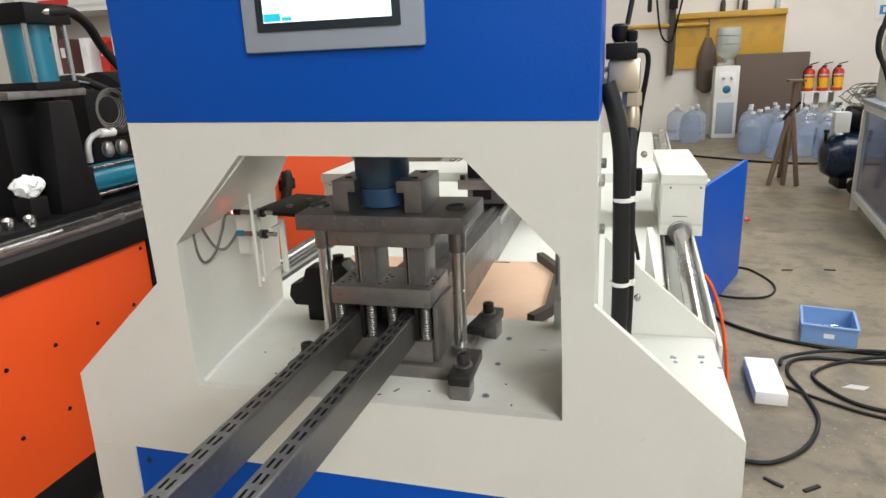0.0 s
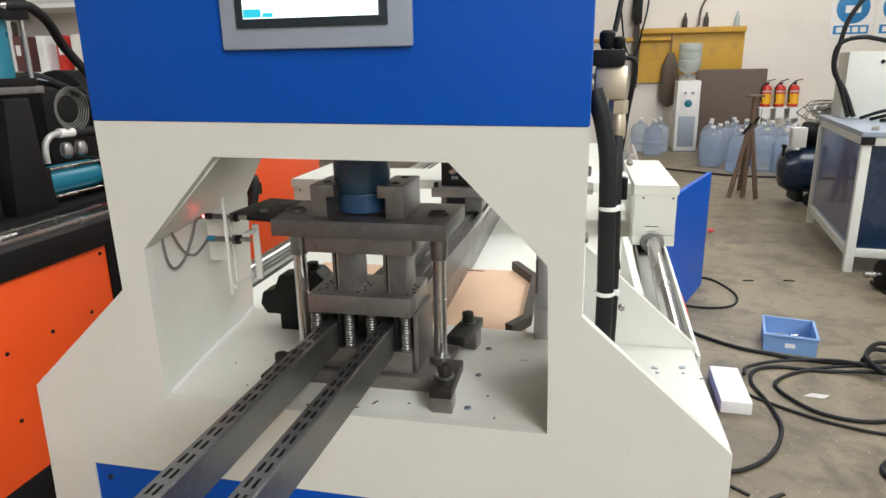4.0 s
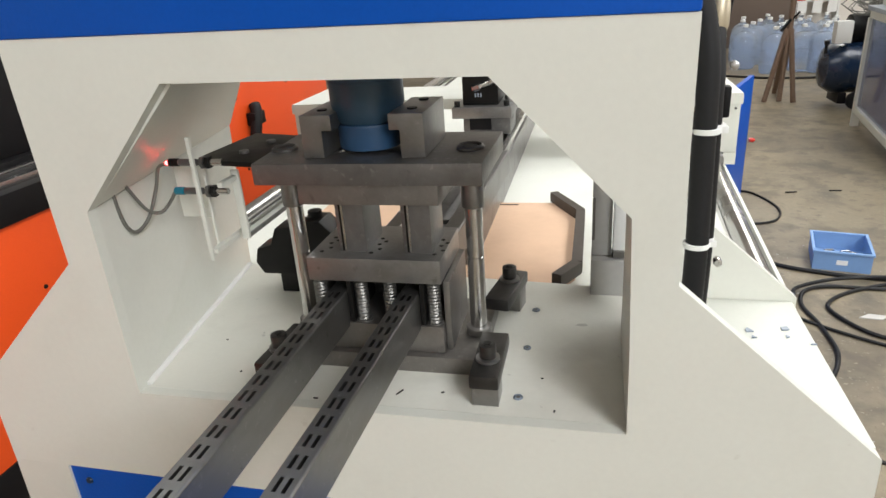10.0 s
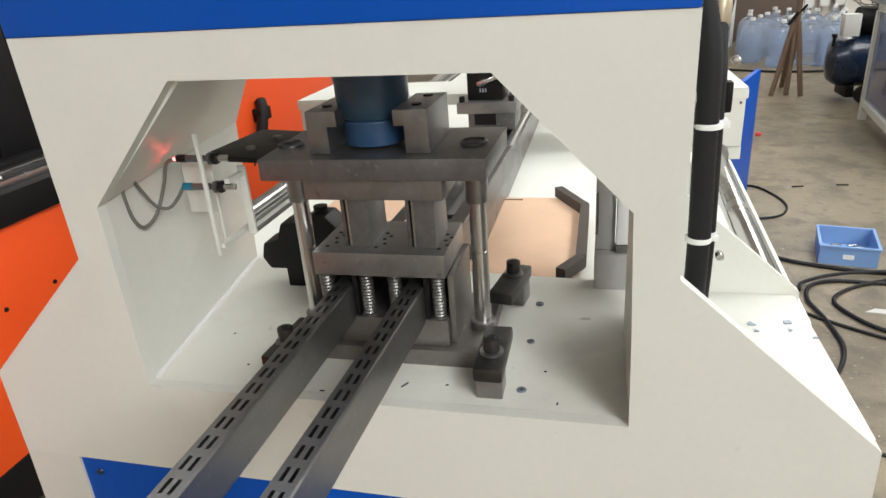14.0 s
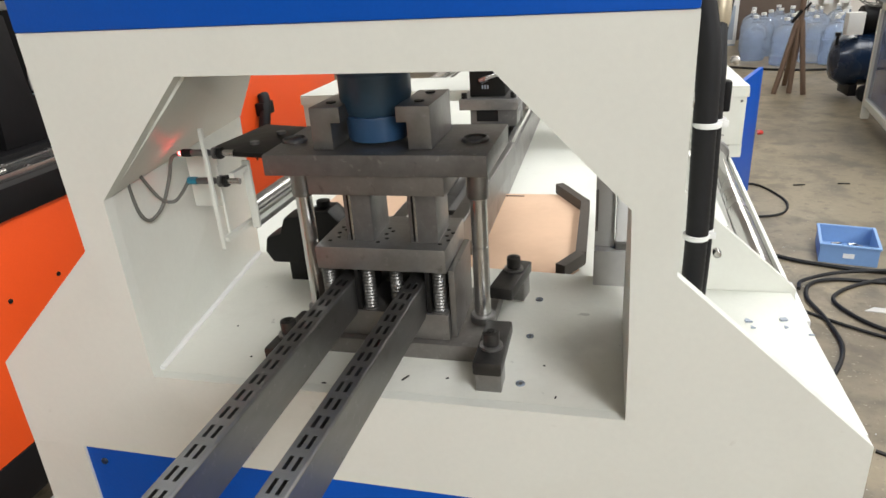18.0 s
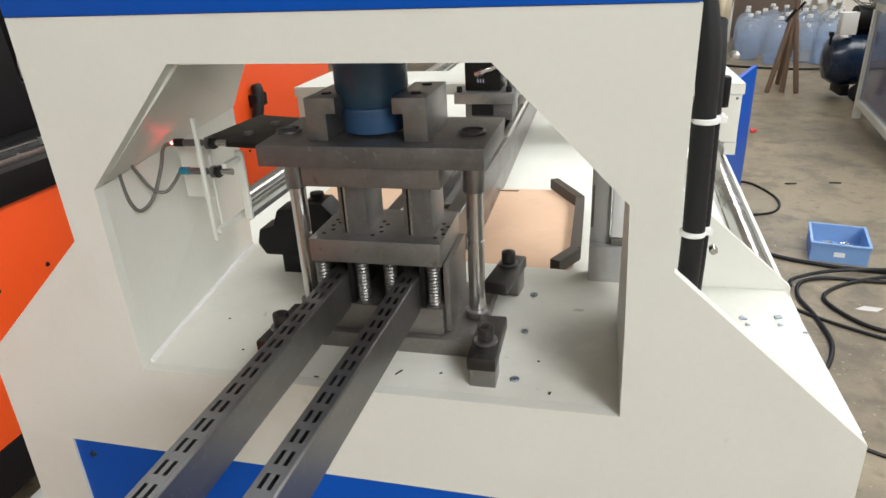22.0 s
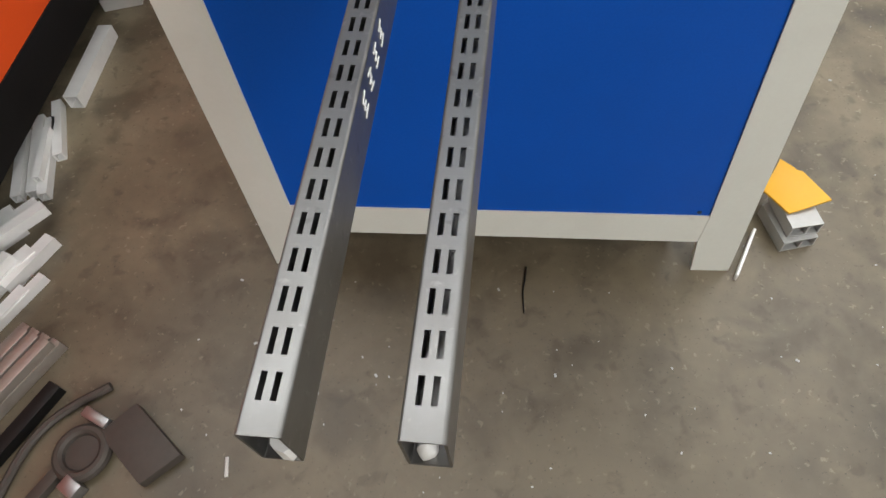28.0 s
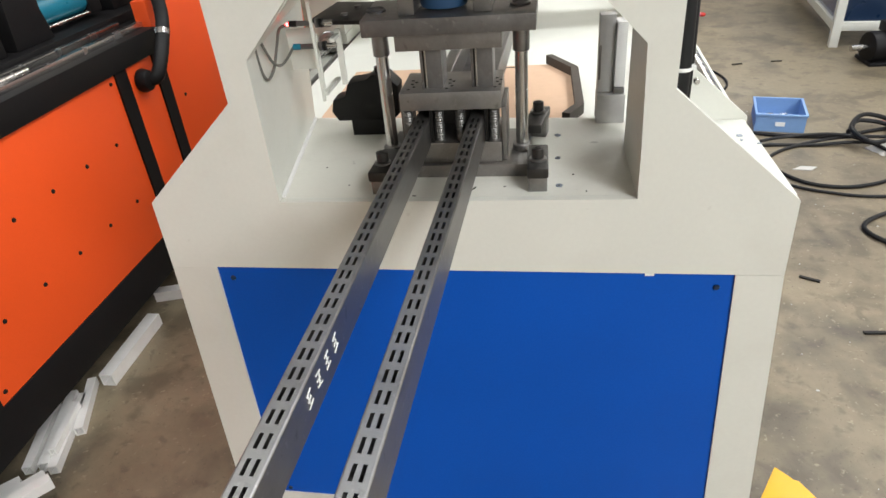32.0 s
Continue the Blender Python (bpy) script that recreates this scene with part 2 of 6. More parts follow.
DULLW = material("dusty_white_film", (0.50, 0.49, 0.46), 0.5, vary=0.12, scale=18, bump=0.06)
BROWN = material("brown_fibreboard", (0.13, 0.095, 0.075), 0.7, vary=0.1, scale=5, bump=0.03)
BRASS = material("nickel_brass", (0.60, 0.53, 0.40), 0.34, metal=0.8, vary=0.1, scale=20, bump=0.01)
RUST = material("rusty_steel", (0.062, 0.050, 0.041), 0.6, metal=0.2, vary=0.25, scale=20, bump=0.06)
MAROON = material("maroon_card", (0.12, 0.045, 0.04), 0.7, vary=0.15, scale=9, bump=0.03)
BRONZE = material("brown_rusted_pipe", (0.17, 0.110, 0.075), 0.6, metal=0.2, vary=0.25, scale=20, bump=0.06)
GREYP = material("grey_panel_paint", (0.30, 0.345, 0.41), 0.4, vary=0.05, scale=10, bump=0.02)
ORRUB = material("orange_air_hose", (0.75, 0.10, 0.02), 0.4, bump=0.02)
BOTTLE = glass("pale_blue_bottle_plastic", (0.70, 0.79, 0.94), 0.06, 0.80)
CLEAR = glass("clear_bottle_plastic", (0.62, 0.70, 0.70), 0.2, 0.45)
SCREEN = glow("lit_screen", (0.80, 0.95, 1.0), 1.6)
SCREENB = glow("lit_screen_bar", (0.02, 0.45, 0.60), 0.8)
REDLED = glow("red_indicator", (1.0, 0.03, 0.03), 70.0)
ALU = material("white_aluminium", (0.80, 0.79, 0.77), 0.4, metal=0.2, vary=0.1, scale=12, bump=0.02, stretch=(0.2, 1, 1))
SPRING = material("spring_steel", (0.20, 0.196, 0.186), 0.44, metal=0.9, vary=0.15, scale=30, bump=0.02)
CLAMPST = material("oily_clamp_steel", (0.045, 0.043, 0.041), 0.38, metal=0.6, vary=0.35, scale=40, bump=0.06, dirt=0.3, dirt_color=(0.10, 0.09, 0.08))
GREYALU = material("dull_grey_aluminium", (0.46, 0.455, 0.44), 0.45, metal=0.4, vary=0.15, scale=14, bump=0.03)
CABLEG = material("dusty_grey_cable", (0.13, 0.128, 0.112), 0.6, vary=0.2, scale=30, bump=0.02)
CHALK = material("white_chalk", (0.78, 0.78, 0.76), 0.9, vary=0.1, scale=80, bump=0.05)
BLUEGLOSS = material("glossy_blue_sheet", (0.012, 0.045, 0.19), 0.16, vary=0.15, scale=3, bump=0.01, coat=0.4)
DARKBLUE = material("dark_blue_enamel", (0.008, 0.022, 0.055), 0.28, vary=0.15, scale=6, bump=0.01, coat=0.2)
SIGNB = material("sign_blue_ink", (0.02, 0.20, 0.45), 0.5, vary=0.04, bump=0.0)
DGLASS = material("black_bezel", (0.020, 0.030, 0.040), 0.2, vary=0.1, bump=0.0)

# ---- mesh helpers ----
ORG = {}


def thing(name, origin, label, category, group="", kind=""):
    ob = new(name)
    ob.empty_display_size = 0.05
    ob.location = origin
    ORG[ob] = Vector(origin)
    return tagged(ob, label, category, group, kind)


def finish(name, bm, mat, smooth):
    me = bpy.data.meshes.new(name)
    bmesh.ops.recalc_face_normals(bm, faces=bm.faces)
    if smooth:
        for f in bm.faces:
            f.smooth = True
        for e in bm.edges:
            if len(e.link_faces) == 2 and e.calc_face_angle(0) > 0.6:
                e.smooth = False
    bm.to_mesh(me)
    bm.free()
    me.materials.append(mat)
    return me


def part(name, bm, mat, parent, label="", smooth=True):
    """Links a bmesh in world places as one mesh under a thing or a part."""
    c = sum((v.co for v in bm.verts), Vector()) / len(bm.verts)
    bmesh.ops.translate(bm, verts=bm.verts, vec=-c)
    ob = new(name, finish(name, bm, mat, smooth))
    ob.parent = parent
    ob.location = c - ORG[parent]
    ORG[ob] = c
    return tagged(ob, label)


def whole(name, bm, mat, label, category, group="", kind="", smooth=True):
    """A thing that is one mesh, with its origin at its base."""
    lo = Vector([min(v.co[i] for v in bm.verts) for i in range(3)])
    hi = Vector([max(v.co[i] for v in bm.verts) for i in range(3)])
    o = Vector(((lo.x + hi.x) / 2, (lo.y + hi.y) / 2, lo.z))
    bmesh.ops.translate(bm, verts=bm.verts, vec=-o)
    ob = new(name, finish(name, bm, mat, smooth))
    ob.location = o
    ORG[ob] = o
    return tagged(ob, label, category, group, kind)


def bx(x0, x1, y0, y1, z0, z1, bevel=0.0, bm=None, m=None):
    own = bm is None
    b = bmesh.new()
    bmesh.ops.create_cube(b, size=1.0)
    for v in b.verts:
        v.co = Vector(((x0 + x1) / 2 + v.co.x * (x1 - x0), (y0 + y1) / 2 + v.co.y * (y1 - y0), (z0 + z1) / 2 + v.co.z * (z1 - z0)))
    if bevel:
        bmesh.ops.bevel(b, geom=b.edges[:], offset=bevel, segments=2, affect='EDGES', profile=0.6)
    if m is not None:
        bmesh.ops.transform(b, matrix=m, verts=b.verts)
    return b if own else merge(bm, b)


def merge(bm, b):
    me = bpy.data.meshes.new("tmp")
    b.to_mesh(me)
    b.free()
    bm.from_mesh(me)
    bpy.data.meshes.remove(me)
    return bm


def rod(p0, p1, r, seg=20, r2=None, bevel=0.0, bm=None):
    """A solid round bar from p0 to p1."""
    own = bm is None
    p0, p1 = Vector(p0), Vector(p1)
    b = bmesh.new()
    bmesh.ops.create_cone(b, cap_ends=True, segments=seg, radius1=r, radius2=r if r2 is None else r2, depth=(p1 - p0).length)
    if bevel:
        es = [e for e in b.edges if len(e.link_faces) == 2 and e.calc_face_angle(0) > 1.0]
        bmesh.ops.bevel(b, geom=es, offset=bevel, segments=2, affect='EDGES', profile=0.6)
    q = (p1 - p0).to_track_quat('Z', 'Y').to_matrix().to_4x4()
    bmesh.ops.transform(b, matrix=Matrix.Translation((p0 + p1) / 2) @ q, verts=b.verts)
    return b if own else merge(bm, b)


def lathe(center, profile, seg=28, bm=None, axis='Z'):
    """A turned solid: profile rows of radius and height."""
    own = bm is None
    b = bmesh.new()
    rings = []
    for r, z in profile:
        ring = []
        for i in range(seg):
            a = 2 * math.pi * i / seg
            p = Vector((r * math.cos(a), r * math.sin(a), z))
            if axis == 'Y':
                p = Vector((p.x, p.z, p.y))
            if axis == 'X':
                p = Vector((p.z, p.x, p.y))
            ring.append(b.verts.new(p + Vector(center)))
        rings.append(ring)
    for a, c in zip(rings, rings[1:]):
        for i in range(seg):
            b.faces.new((a[i], a[(i + 1) % seg], c[(i + 1) % seg], c[i]))
    b.faces.new(rings[0])
    b.faces.new(rings[-1])
    return b if own else merge(bm, b)


def prism(poly, a0, a1, axis='Y', bevel=0.0, bm=None):
    """A polygon (two coordinates a point) pushed along an axis."""
    own = bm is None
    b = bmesh.new()

    def at(u, v, w):
        return {'Y': (u, w, v), 'X': (w, u, v), 'Z': (u, v, w)}[axis]
    lo = [b.verts.new(at(u, v, a0)) for u, v in poly]
    hi = [b.verts.new(at(u, v, a1)) for u, v in poly]
    n = len(poly)
    b.faces.new(lo)
    b.faces.new(hi)
    for i in range(n):
        b.faces.new((lo[i], lo[(i + 1) % n], hi[(i + 1) % n], hi[i]))
    bmesh.ops.recalc_face_normals(b, faces=b.faces)
    if bevel:
        bmesh.ops.bevel(b, geom=b.edges[:], offset=bevel, segments=2, affect='EDGES', profile=0.6)
    return b if own else merge(bm, b)


def ringplate(outer, inner, y0, y1):
    """A plate in the x-z plane with a hole; outer and inner polygons have the same number of points."""
    b = bmesh.new()
    n = len(outer)
    rows = [[b.verts.new((u, y, v)) for u, v in poly] for poly in (outer, inner) for y in (y0, y1)]
    of, ob_, jf, jb = rows
    for i in range(n):
        j = (i + 1) % n
        b.faces.new((of[i], of[j], jf[j], jf[i]))
        b.faces.new((ob_[i], ob_[j], jb[j], jb[i]))
        b.faces.new((of[i], of[j], ob_[j], ob_[i]))
        b.faces.new((jf[i], jf[j], jb[j], jb[i]))
    return b


def hose(points, r, seg=10, steps=8, ribs=0.0, bm=None):
    """A smooth round hose through points."""
    own = bm is None
    P = [Vector(p) for p in points]
    P = [2 * P[0] - P[1]] + P + [2 * P[-1] - P[-2]]
    path = []
    for i in range(1, len(P) - 2):
        for k in range(steps):
            t = k / steps
            a, c, d, e = P[i - 1], P[i], P[i + 1], P[i + 2]
            path.append(0.5 * (2 * c + (d - a) * t + (2 * a - 5 * c + 4 * d - e) * t * t + (3 * c - a - 3 * d + e) * t ** 3))
    path.append(P[-2])
    b = bmesh.new()
    rings = []
    up = Vector((0.13, 0.31, 0.94)).normalized()
    for i, p in enumerate(path):
        d = (path[min(i + 1, len(path) - 1)] - path[max(i - 1, 0)]).normalized()
        s = d.cross(up)
        s = s.normalized() if s.length > 1e-4 else Vector((1, 0, 0))
        u = s.cross(d).normalized()
        up = u
        rr = r * (1 + ribs * (1 if i % 2 else -1))
        rings.append([b.verts.new(p + rr * (math.cos(2 * math.pi * k / seg) * s + math.sin(2 * math.pi * k / seg) * u)) for k in range(seg)])
    for a, c in zip(rings, rings[1:]):
        for k in range(seg):
            b.faces.new((a[k], a[(k + 1) % seg], c[(k + 1) % seg], c[k]))
    b.faces.new(rings[0])
    b.faces.new(rings[-1])
    return b if own else merge(bm, b)

# ---- the workshop ----
whole("floor", bx(-7, 8, -7, 11.0, -0.12, 0.0), CONCRETE, "worn grey concrete workshop floor with stains", "floor", kind="structure")
whole("wall_north", bx(-7, 8, 10.2, 10.4, 0.0, 5.0), WALL, "pale plastered workshop wall", "wall", kind="structure")
whole("wall_south", bx(-7, 8, -7, -6.8, 0.0, 5.0), WALL, "pale plastered workshop wall", "wall", kind="structure")
whole("wall_west", bx(-7, -6.8, -6.8, 10.2, 0.0, 5.0), WALL, "pale plastered workshop wall", "wall", kind="structure")
whole("wall_east", bx(7.8, 8, -6.8, 10.2, 0.0, 5.0), WALL, "pale plastered workshop wall", "wall", kind="structure")
whole("ceiling", bx(-7, 8, -7, 10.4, 5.0, 5.1), CEIL, "grey sheet workshop ceiling", "ceiling", kind="structure")

# ---- the punching machine ----
HW, ZS, ZB = 0.275, 0.986, 0.843
ZH = {-1: 1.190, 1: 1.183}      # lower edge of the blue head
ZF = {-1: 0.844, 1: 0.839}      # outer ends of the sloping shoulders
FX = {-1: 0.429, 1: 0.438}
PT = {-1: (-0.361, 0.7350), 1: (0.379, 0.7265)}     # the blue panel's upper and lower corners
PB = {-1: (-0.373, 0.2125), 1: (0.403, 0.1890)}
machine = thing("punching_machine", (0, 0.14, 0), "white and blue hydraulic tube punching machine on the floor", "machine")
outer = [(-HW - 0.003, ZH[-1]), (HW, ZH[1]), (HW, ZS), (FX[1], ZF[1]), (FX[1] + 0.002, PT[1][1] + 0.0005), (-FX[-1] - 0.002, PT[-1][1] + 0.0005), (-FX[-1], ZF[-1]), (-HW, ZS)]
inner = [(-0.133, 1.150), (0.134, 1.147), (0.238, 1.04), (0.2415, 0.92), (0.2425, ZB), (-0.237, ZB), (-0.237, 0.92), (-0.237, 1.039)]
fp = ringplate(outer, inner, 0.0, 0.012)
bmesh.ops.bevel(fp, geom=[e for e in fp.edges if e.calc_face_angle(0) > 1.2], offset=0.0016, segments=2, affect='EDGES', profile=0.6)
part("front_plate", fp, WHITE, machine, "white painted front plate with a cut-out", smooth=False)
for sx in (-1, 1):
    (tx, tz), (px, pz) = PT[sx], PB[sx]
    fo, ft = sx * (0.489 if sx > 0 else 0.461), sx * (FX[sx] + 0.002)
    leg = prism([(px + sx * 0.011, 0.0), (fo, 0.0), (ft, tz), (tx, tz), (px, pz), (px - sx * 0.001, 0.117 if sx < 0 else 0.105)], 0.0, 0.012)
    prism([(fo - sx * 0.012, 0.0), (fo, 0.0), (ft, tz), (ft - sx * 0.012, tz)], 0.0125, 0.08, bm=leg)
    part("leg", leg, WHITE, machine, "white angle leg", smooth=False)
part("bottom_rail", prism([(PB[-1][0], PB[-1][1]), (PB[1][0], PB[1][1]), (PB[1][0] - 0.0015, 0.105), (PB[-1][0] + 0.0015, 0.129)], 0.0005, 0.05), WHITE, machine, smooth=False)
part("front_panel", prism([(PB[-1][0], PB[-1][1] + 0.0005), (PB[1][0], PB[1][1] + 0.0005), (PT[1][0], PT[1][1] - 0.0005), (PT[-1][0], PT[-1][1] - 0.0005)], 0.003, 0.010), BLUE, machine, "blue sheet metal front panel", smooth=False)
# black backing carried down to the floor to darken the space under the rail
part("belly_light_stop", bx(-0.36, 0.37, 0.20, 0.212, 0.003, 0.80), BLACK, machine)
for sx in (-1, 1):
    for (cx, cz), dz in ((PT[sx], -0.021), (PB[sx], 0.012)):
        part("panel_screw", lathe((cx - sx * 0.021, 0.003, cz + dz), [(0.0035, 0.0), (0.0045, -0.001), (0.0035, -0.003)], 12, axis='Y'), DARKBLUE, machine)
part("panel_chip", bx(0.262, 0.274, 0.0015, 0.003, 0.7235, 0.7275), CHALK, machine, "white chipped paint spot")
# tunnel of the cut-out
part("bed_plate", prism([(-0.245, 0.0125), (0.252, 0.0125), (0.252, 0.285), (-0.285, 0.325)], ZB - 0.03, ZB, 'Z'), BEDW, machine, "worn white painted bed plate", smooth=False)
part("inner_wall", bx(0.2425, 0.252, 0.0125, 0.165, ZB, 1.04), WHITE, machine)


def slab(quad, depth):
    """A sheet: four corners and their copies pushed by a depth vector."""
    b = bmesh.new()
    lo = [b.verts.new(p) for p in quad]
    hi = [b.verts.new(Vector(p) + Vector(depth)) for p in quad]
    b.faces.new(lo)
    b.faces.new(hi)
    for i in range(4):
        b.faces.new((lo[i], lo[(i + 1) % 4], hi[(i + 1) % 4], hi[i]))
    return b


part("inner_wall", slab([(-0.238, 0.0125, ZB), (-0.238, 0.0125, 1.039), (-0.264, 0.305, 1.052), (-0.284, 0.325, ZB)], (-0.008, 0, 0)), WHITE, machine, smooth=False)
part("inner_slope", slab([(-0.132, 0.0125, 1.147), (-0.237, 0.0125, 1.04), (-0.263, 0.305, 1.053), (-0.165, 0.205, 1.150)], (-0.004, 0, 0.008)), WHITE, machine, smooth=False)
part("inner_slope", slab([(0.133, 0.0125, 1.147), (0.237, 0.0125, 1.04), (0.237, 0.10, 1.04), (0.133, 0.10, 1.147)], (0.004, 0, 0.008)), WHITE, machine, smooth=False)
part("inner_top", bx(-0.131, 0.132, 0.0125, 0.03, 1.1475, 1.16), WHITE, machine)
part("weld_bead", hose([(-0.2365, 0.014, ZB + 0.001), (-0.251, 0.11, ZB + 0.0012), (-0.267, 0.22, ZB + 0.001), (-0.2815, 0.318, ZB + 0.001)], 0.0035, 8, 6, 0.08), PLASTICW, machine, "bright painted weld bead along the bed")
# sloping shoulders and body sides
for sx in (-1, 1):
    b = bmesh.new()
    y1 = 0.228
    xi = HW if sx < 0 else 0.3235          # the hoses drop through a gap beside the head
    fx, zf = FX[sx], ZF[sx]
    zi = ZS - (xi - HW) * (ZS - zf) / (fx - HW)
    if sx > 0:                             # a flat shelf between two sloping plates
        part("shelf_plate", bx(xi, fx, 0.0125, 0.2695, 0.832, 0.8415, 0.0015), WHITE, machine, "flat white shelf plate")
        part("rear_plate", prism([(HW + 0.006, 0.80), (fx + 0.005, 0.80), (fx + 0.005, zf + 0.006), (HW + 0.006, ZS + 0.004)], 0.270, 0.282), WHITE, machine, smooth=False)
        part("shelf_side", bx(fx - 0.010, fx, 0.0125, 0.2695, 0.735, 0.8315), WHITE, machine)
        part("side_panel", bx(0.394, 0.406, 0.0805, 0.226, 0.06, 0.7345), WHITE, machine)
        part("head_side", bx(HW - 0.012, HW, 0.0125, 0.20, 0.80, 1.181), WHITE, machine)
        continue
    P = [b.verts.new(p) for p in ((sx * xi, 0.0125, zi), (sx * fx, 0.0125, zf), (sx * fx, y1, zf + 0.016), (sx * xi, y1, zi + 0.012), (sx * xi, 0.0125, 0.80), (sx * fx, 0.0125, 0.80), (sx * fx, y1, 0.80), (sx * xi, y1, 0.80))]
    for f in ((0, 1, 2), (0, 2, 3), (0, 4, 5, 1), (1, 5, 6, 2), (2, 6, 7, 3), (3, 7, 4, 0), (4, 7, 6, 5)):
        b.faces.new([P[i] for i in f])
    part("shoulder", b, WHITE, machine, smooth=False)
    part("side_panel", bx(-0.406, -0.394, 0.0805, 0.226, 0.06, 0.7995), WHITE, machine)
    part("head_side", bx(-HW, -HW + 0.012, 0.0125, 0.20, ZS + 0.013, 1.181), WHITE, machine)
for y, z in ((0.165, 1.115), (0.165, 1.03), (0.045, 1.115)):
    part("side_bolt", lathe((HW, y, z), [(0.007, 0.0), (0.007, 0.006), (0.004, 0.0065)], 6, axis='X'), CHROME, machine)
# chips of dark scale on the shelf
for x, y, a, n in ((0.375, 0.192, 0.007, 5), (0.378, 0.179, 0.005, 4), (0.416, 0.200, 0.006, 5), (0.414, 0.184, 0.0045, 3), (0.434, 0.171, 0.0035, 4)):
    out = [(x + a * (0.6 + 0.5 * math.sin(7.1 * k + 90 * x)) * math.cos(k * math.tau / n), y + a * (0.6 + 0.5 * math.cos(5.3 * k + 70 * y)) * math.sin(k * math.tau / n)) for k in range(n)]
    whole("scale_chip", prism(out, 0.8416, 0.8432, 'Z'), GREYP, "small grey chip of metal on the white shelf", "chip", "metal chips on the shelf")
# blue head
head = part("head_cover", prism([(-HW - 0.003, ZH[-1]), (HW, ZH[1]), (HW, 1.72), (-HW - 0.003, 1.72)], -0.002, 0.205, 'Y', 0.003), BLUE, machine, "blue powder-coated head cover")
# unseen box added behind the head, keeps light from above off the bed
part("head_light_block", bx(-HW + 0.004, HW - 0.004, 0.2055, 0.40, 1.196, 1.70, 0.003), WHITE, machine, "unseen white box added behind the head to shade the tunnel")
hmi = part("control_panel", bx(-0.102, 0.102, -0.010, -0.0025, 1.262, 1.412, 0.004), GREYP, machine, "grey touch screen housing")
part("bezel", bx(-0.083, 0.078, -0.0125, -0.0101, 1.283, 1.395, 0.001), DGLASS, hmi)
part("screen", bx(-0.073, 0.069, -0.0150, -0.0126, 1.292, 1.387), SCREEN, hmi, "lit white screen")
part("screen_bar", bx(-0.072, -0.053, -0.0160, -0.0151, 1.293, 1.301), SCREENB, hmi)
part("screen_bar", bx(-0.051, -0.040, -0.0160, -0.0151, 1.293, 1.297), SCREENB, hmi)
# tapped holes in the bed
for x, y, r in ((0.147, 0.216, 0.0045), (0.145, 0.130, 0.004), (0.145, 0.041, 0.0045)):
    b = lathe((x, y, ZB), [(r * 0.62, 0.0008), (r * 0.62, 0.0002), (r * 0.98, 0.0002), (r, 0.0012), (r * 1.05, 0.0002)], 14)
    part("tapped_hole", b, GREYP, machine)
    part("hole_bore", lathe((x, y, ZB), [(r * 0.42, 0.0003), (r * 0.42, 0.0010)], 12), DARKSTEEL, machine)

# ---- hydraulic ram ----
ram = thing("hydraulic_ram", (-0.0065, 0.135, 1.066), "blue painted hydraulic ram with a round neck", "hydraulic ram")
RX, RY = -0.0065, 0.135
part("cylinder_barrel", lathe((RX, RY, 0), [(0.0300, 1.0912), (0.0318, 1.094), (0.0345, 1.103), (0.0360, 1.108), (0.0362, 1.30)], 36), RAMDARK, ram, "dark oily blue cylinder barrel")
part("piston", lathe((RX, RY, 0), [(0.0302, 1.066), (0.0315, 1.069), (0.0318, 1.087), (0.0322, 1.0885), (0.0318, 1.0900), (0.0300, 1.0910)], 36), RAMBLUE, ram, "blue painted ram foot")
part("collar", lathe((RX, RY, 0), [(0.0360, 1.128), (0.0364, 1.129), (0.0364, 1.1305), (0.0360, 1.131)], 36), RAMDARK, ram)

# ---- die set ----
die = thing("die_set", (0, 0.125, ZB), "oiled steel punching die set clamped on the white bed", "die set")
part("base_plate", bx(-0.104, 0.104, 0.072, 0.205, ZB, 0.8615, 0.0012), BLOCKSTEEL, die)
part("die_block", bx(-0.066, 0.067, 0.080, 0.176, 0.8620, 0.892, 0.0012), BLOCKSTEEL, die, "oil-stained steel die block")
part("die_block_cheek", bx(0.0675, 0.0740, 0.088, 0.172, 0.8620, 0.9390, 0.0012), BLOCKSTEEL, die)
part("die_block_cheek", bx(-0.0735, -0.0665, 0.096, 0.172, 0.8620, 0.9390, 0.0012), BLOCKSTEEL, die)
part("rear_riser", bx(-0.060, 0.060, 0.150, 0.172, 0.8925, 0.9390, 0.001), DARKSTEEL, die)
part("stripper_plate", bx(-0.070, 0.068, 0.080, 0.172, 0.9395, 0.9645, 0.0012), STEEL, die, "ground steel stripper plate")
for x, y in ((-0.062, 0.088), (-0.019, 0.090), (0.010, 0.094), (0.057, 0.090)):
    b = lathe((x, y, 0), [(0.0062, 0.8925)] + [(0.0062 + (0.0012 if i % 2 else 0), 0.893 + i * 0.0018) for i in range(1, 26)] + [(0.0062, 0.939)], 14)
    part("spring_column", b, SPRING, die, "bright steel spring column")
    part("spring_seat", lathe((x, y, 0), [(0.0085, 0.8922), (0.0085, 0.8935), (0.0064, 0.8938)], 16), STEEL, die)
for x0 in (-0.0312, 0.0446):
    part("die_insert", bx(x0, x0 + 0.0045, 0.082, 0.149, 0.8925, 0.939), BLACKOX, die)
for cx in (-0.055, -0.002, 0.0635):
    for i, (dx, dy) in enumerate(((-0.006, -0.022), (0.003, -0.012), (-0.003, 0.000), (0.004, 0.008), (-0.005, 0.016))):
        part("screw_hole", lathe((cx + dx * 0.7, 0.118 + dy, 0.9645), [(0.0022, 0.0002), (0.0022, 0.0006), (0.0010, 0.0008)], 10), BLACKOX, die)
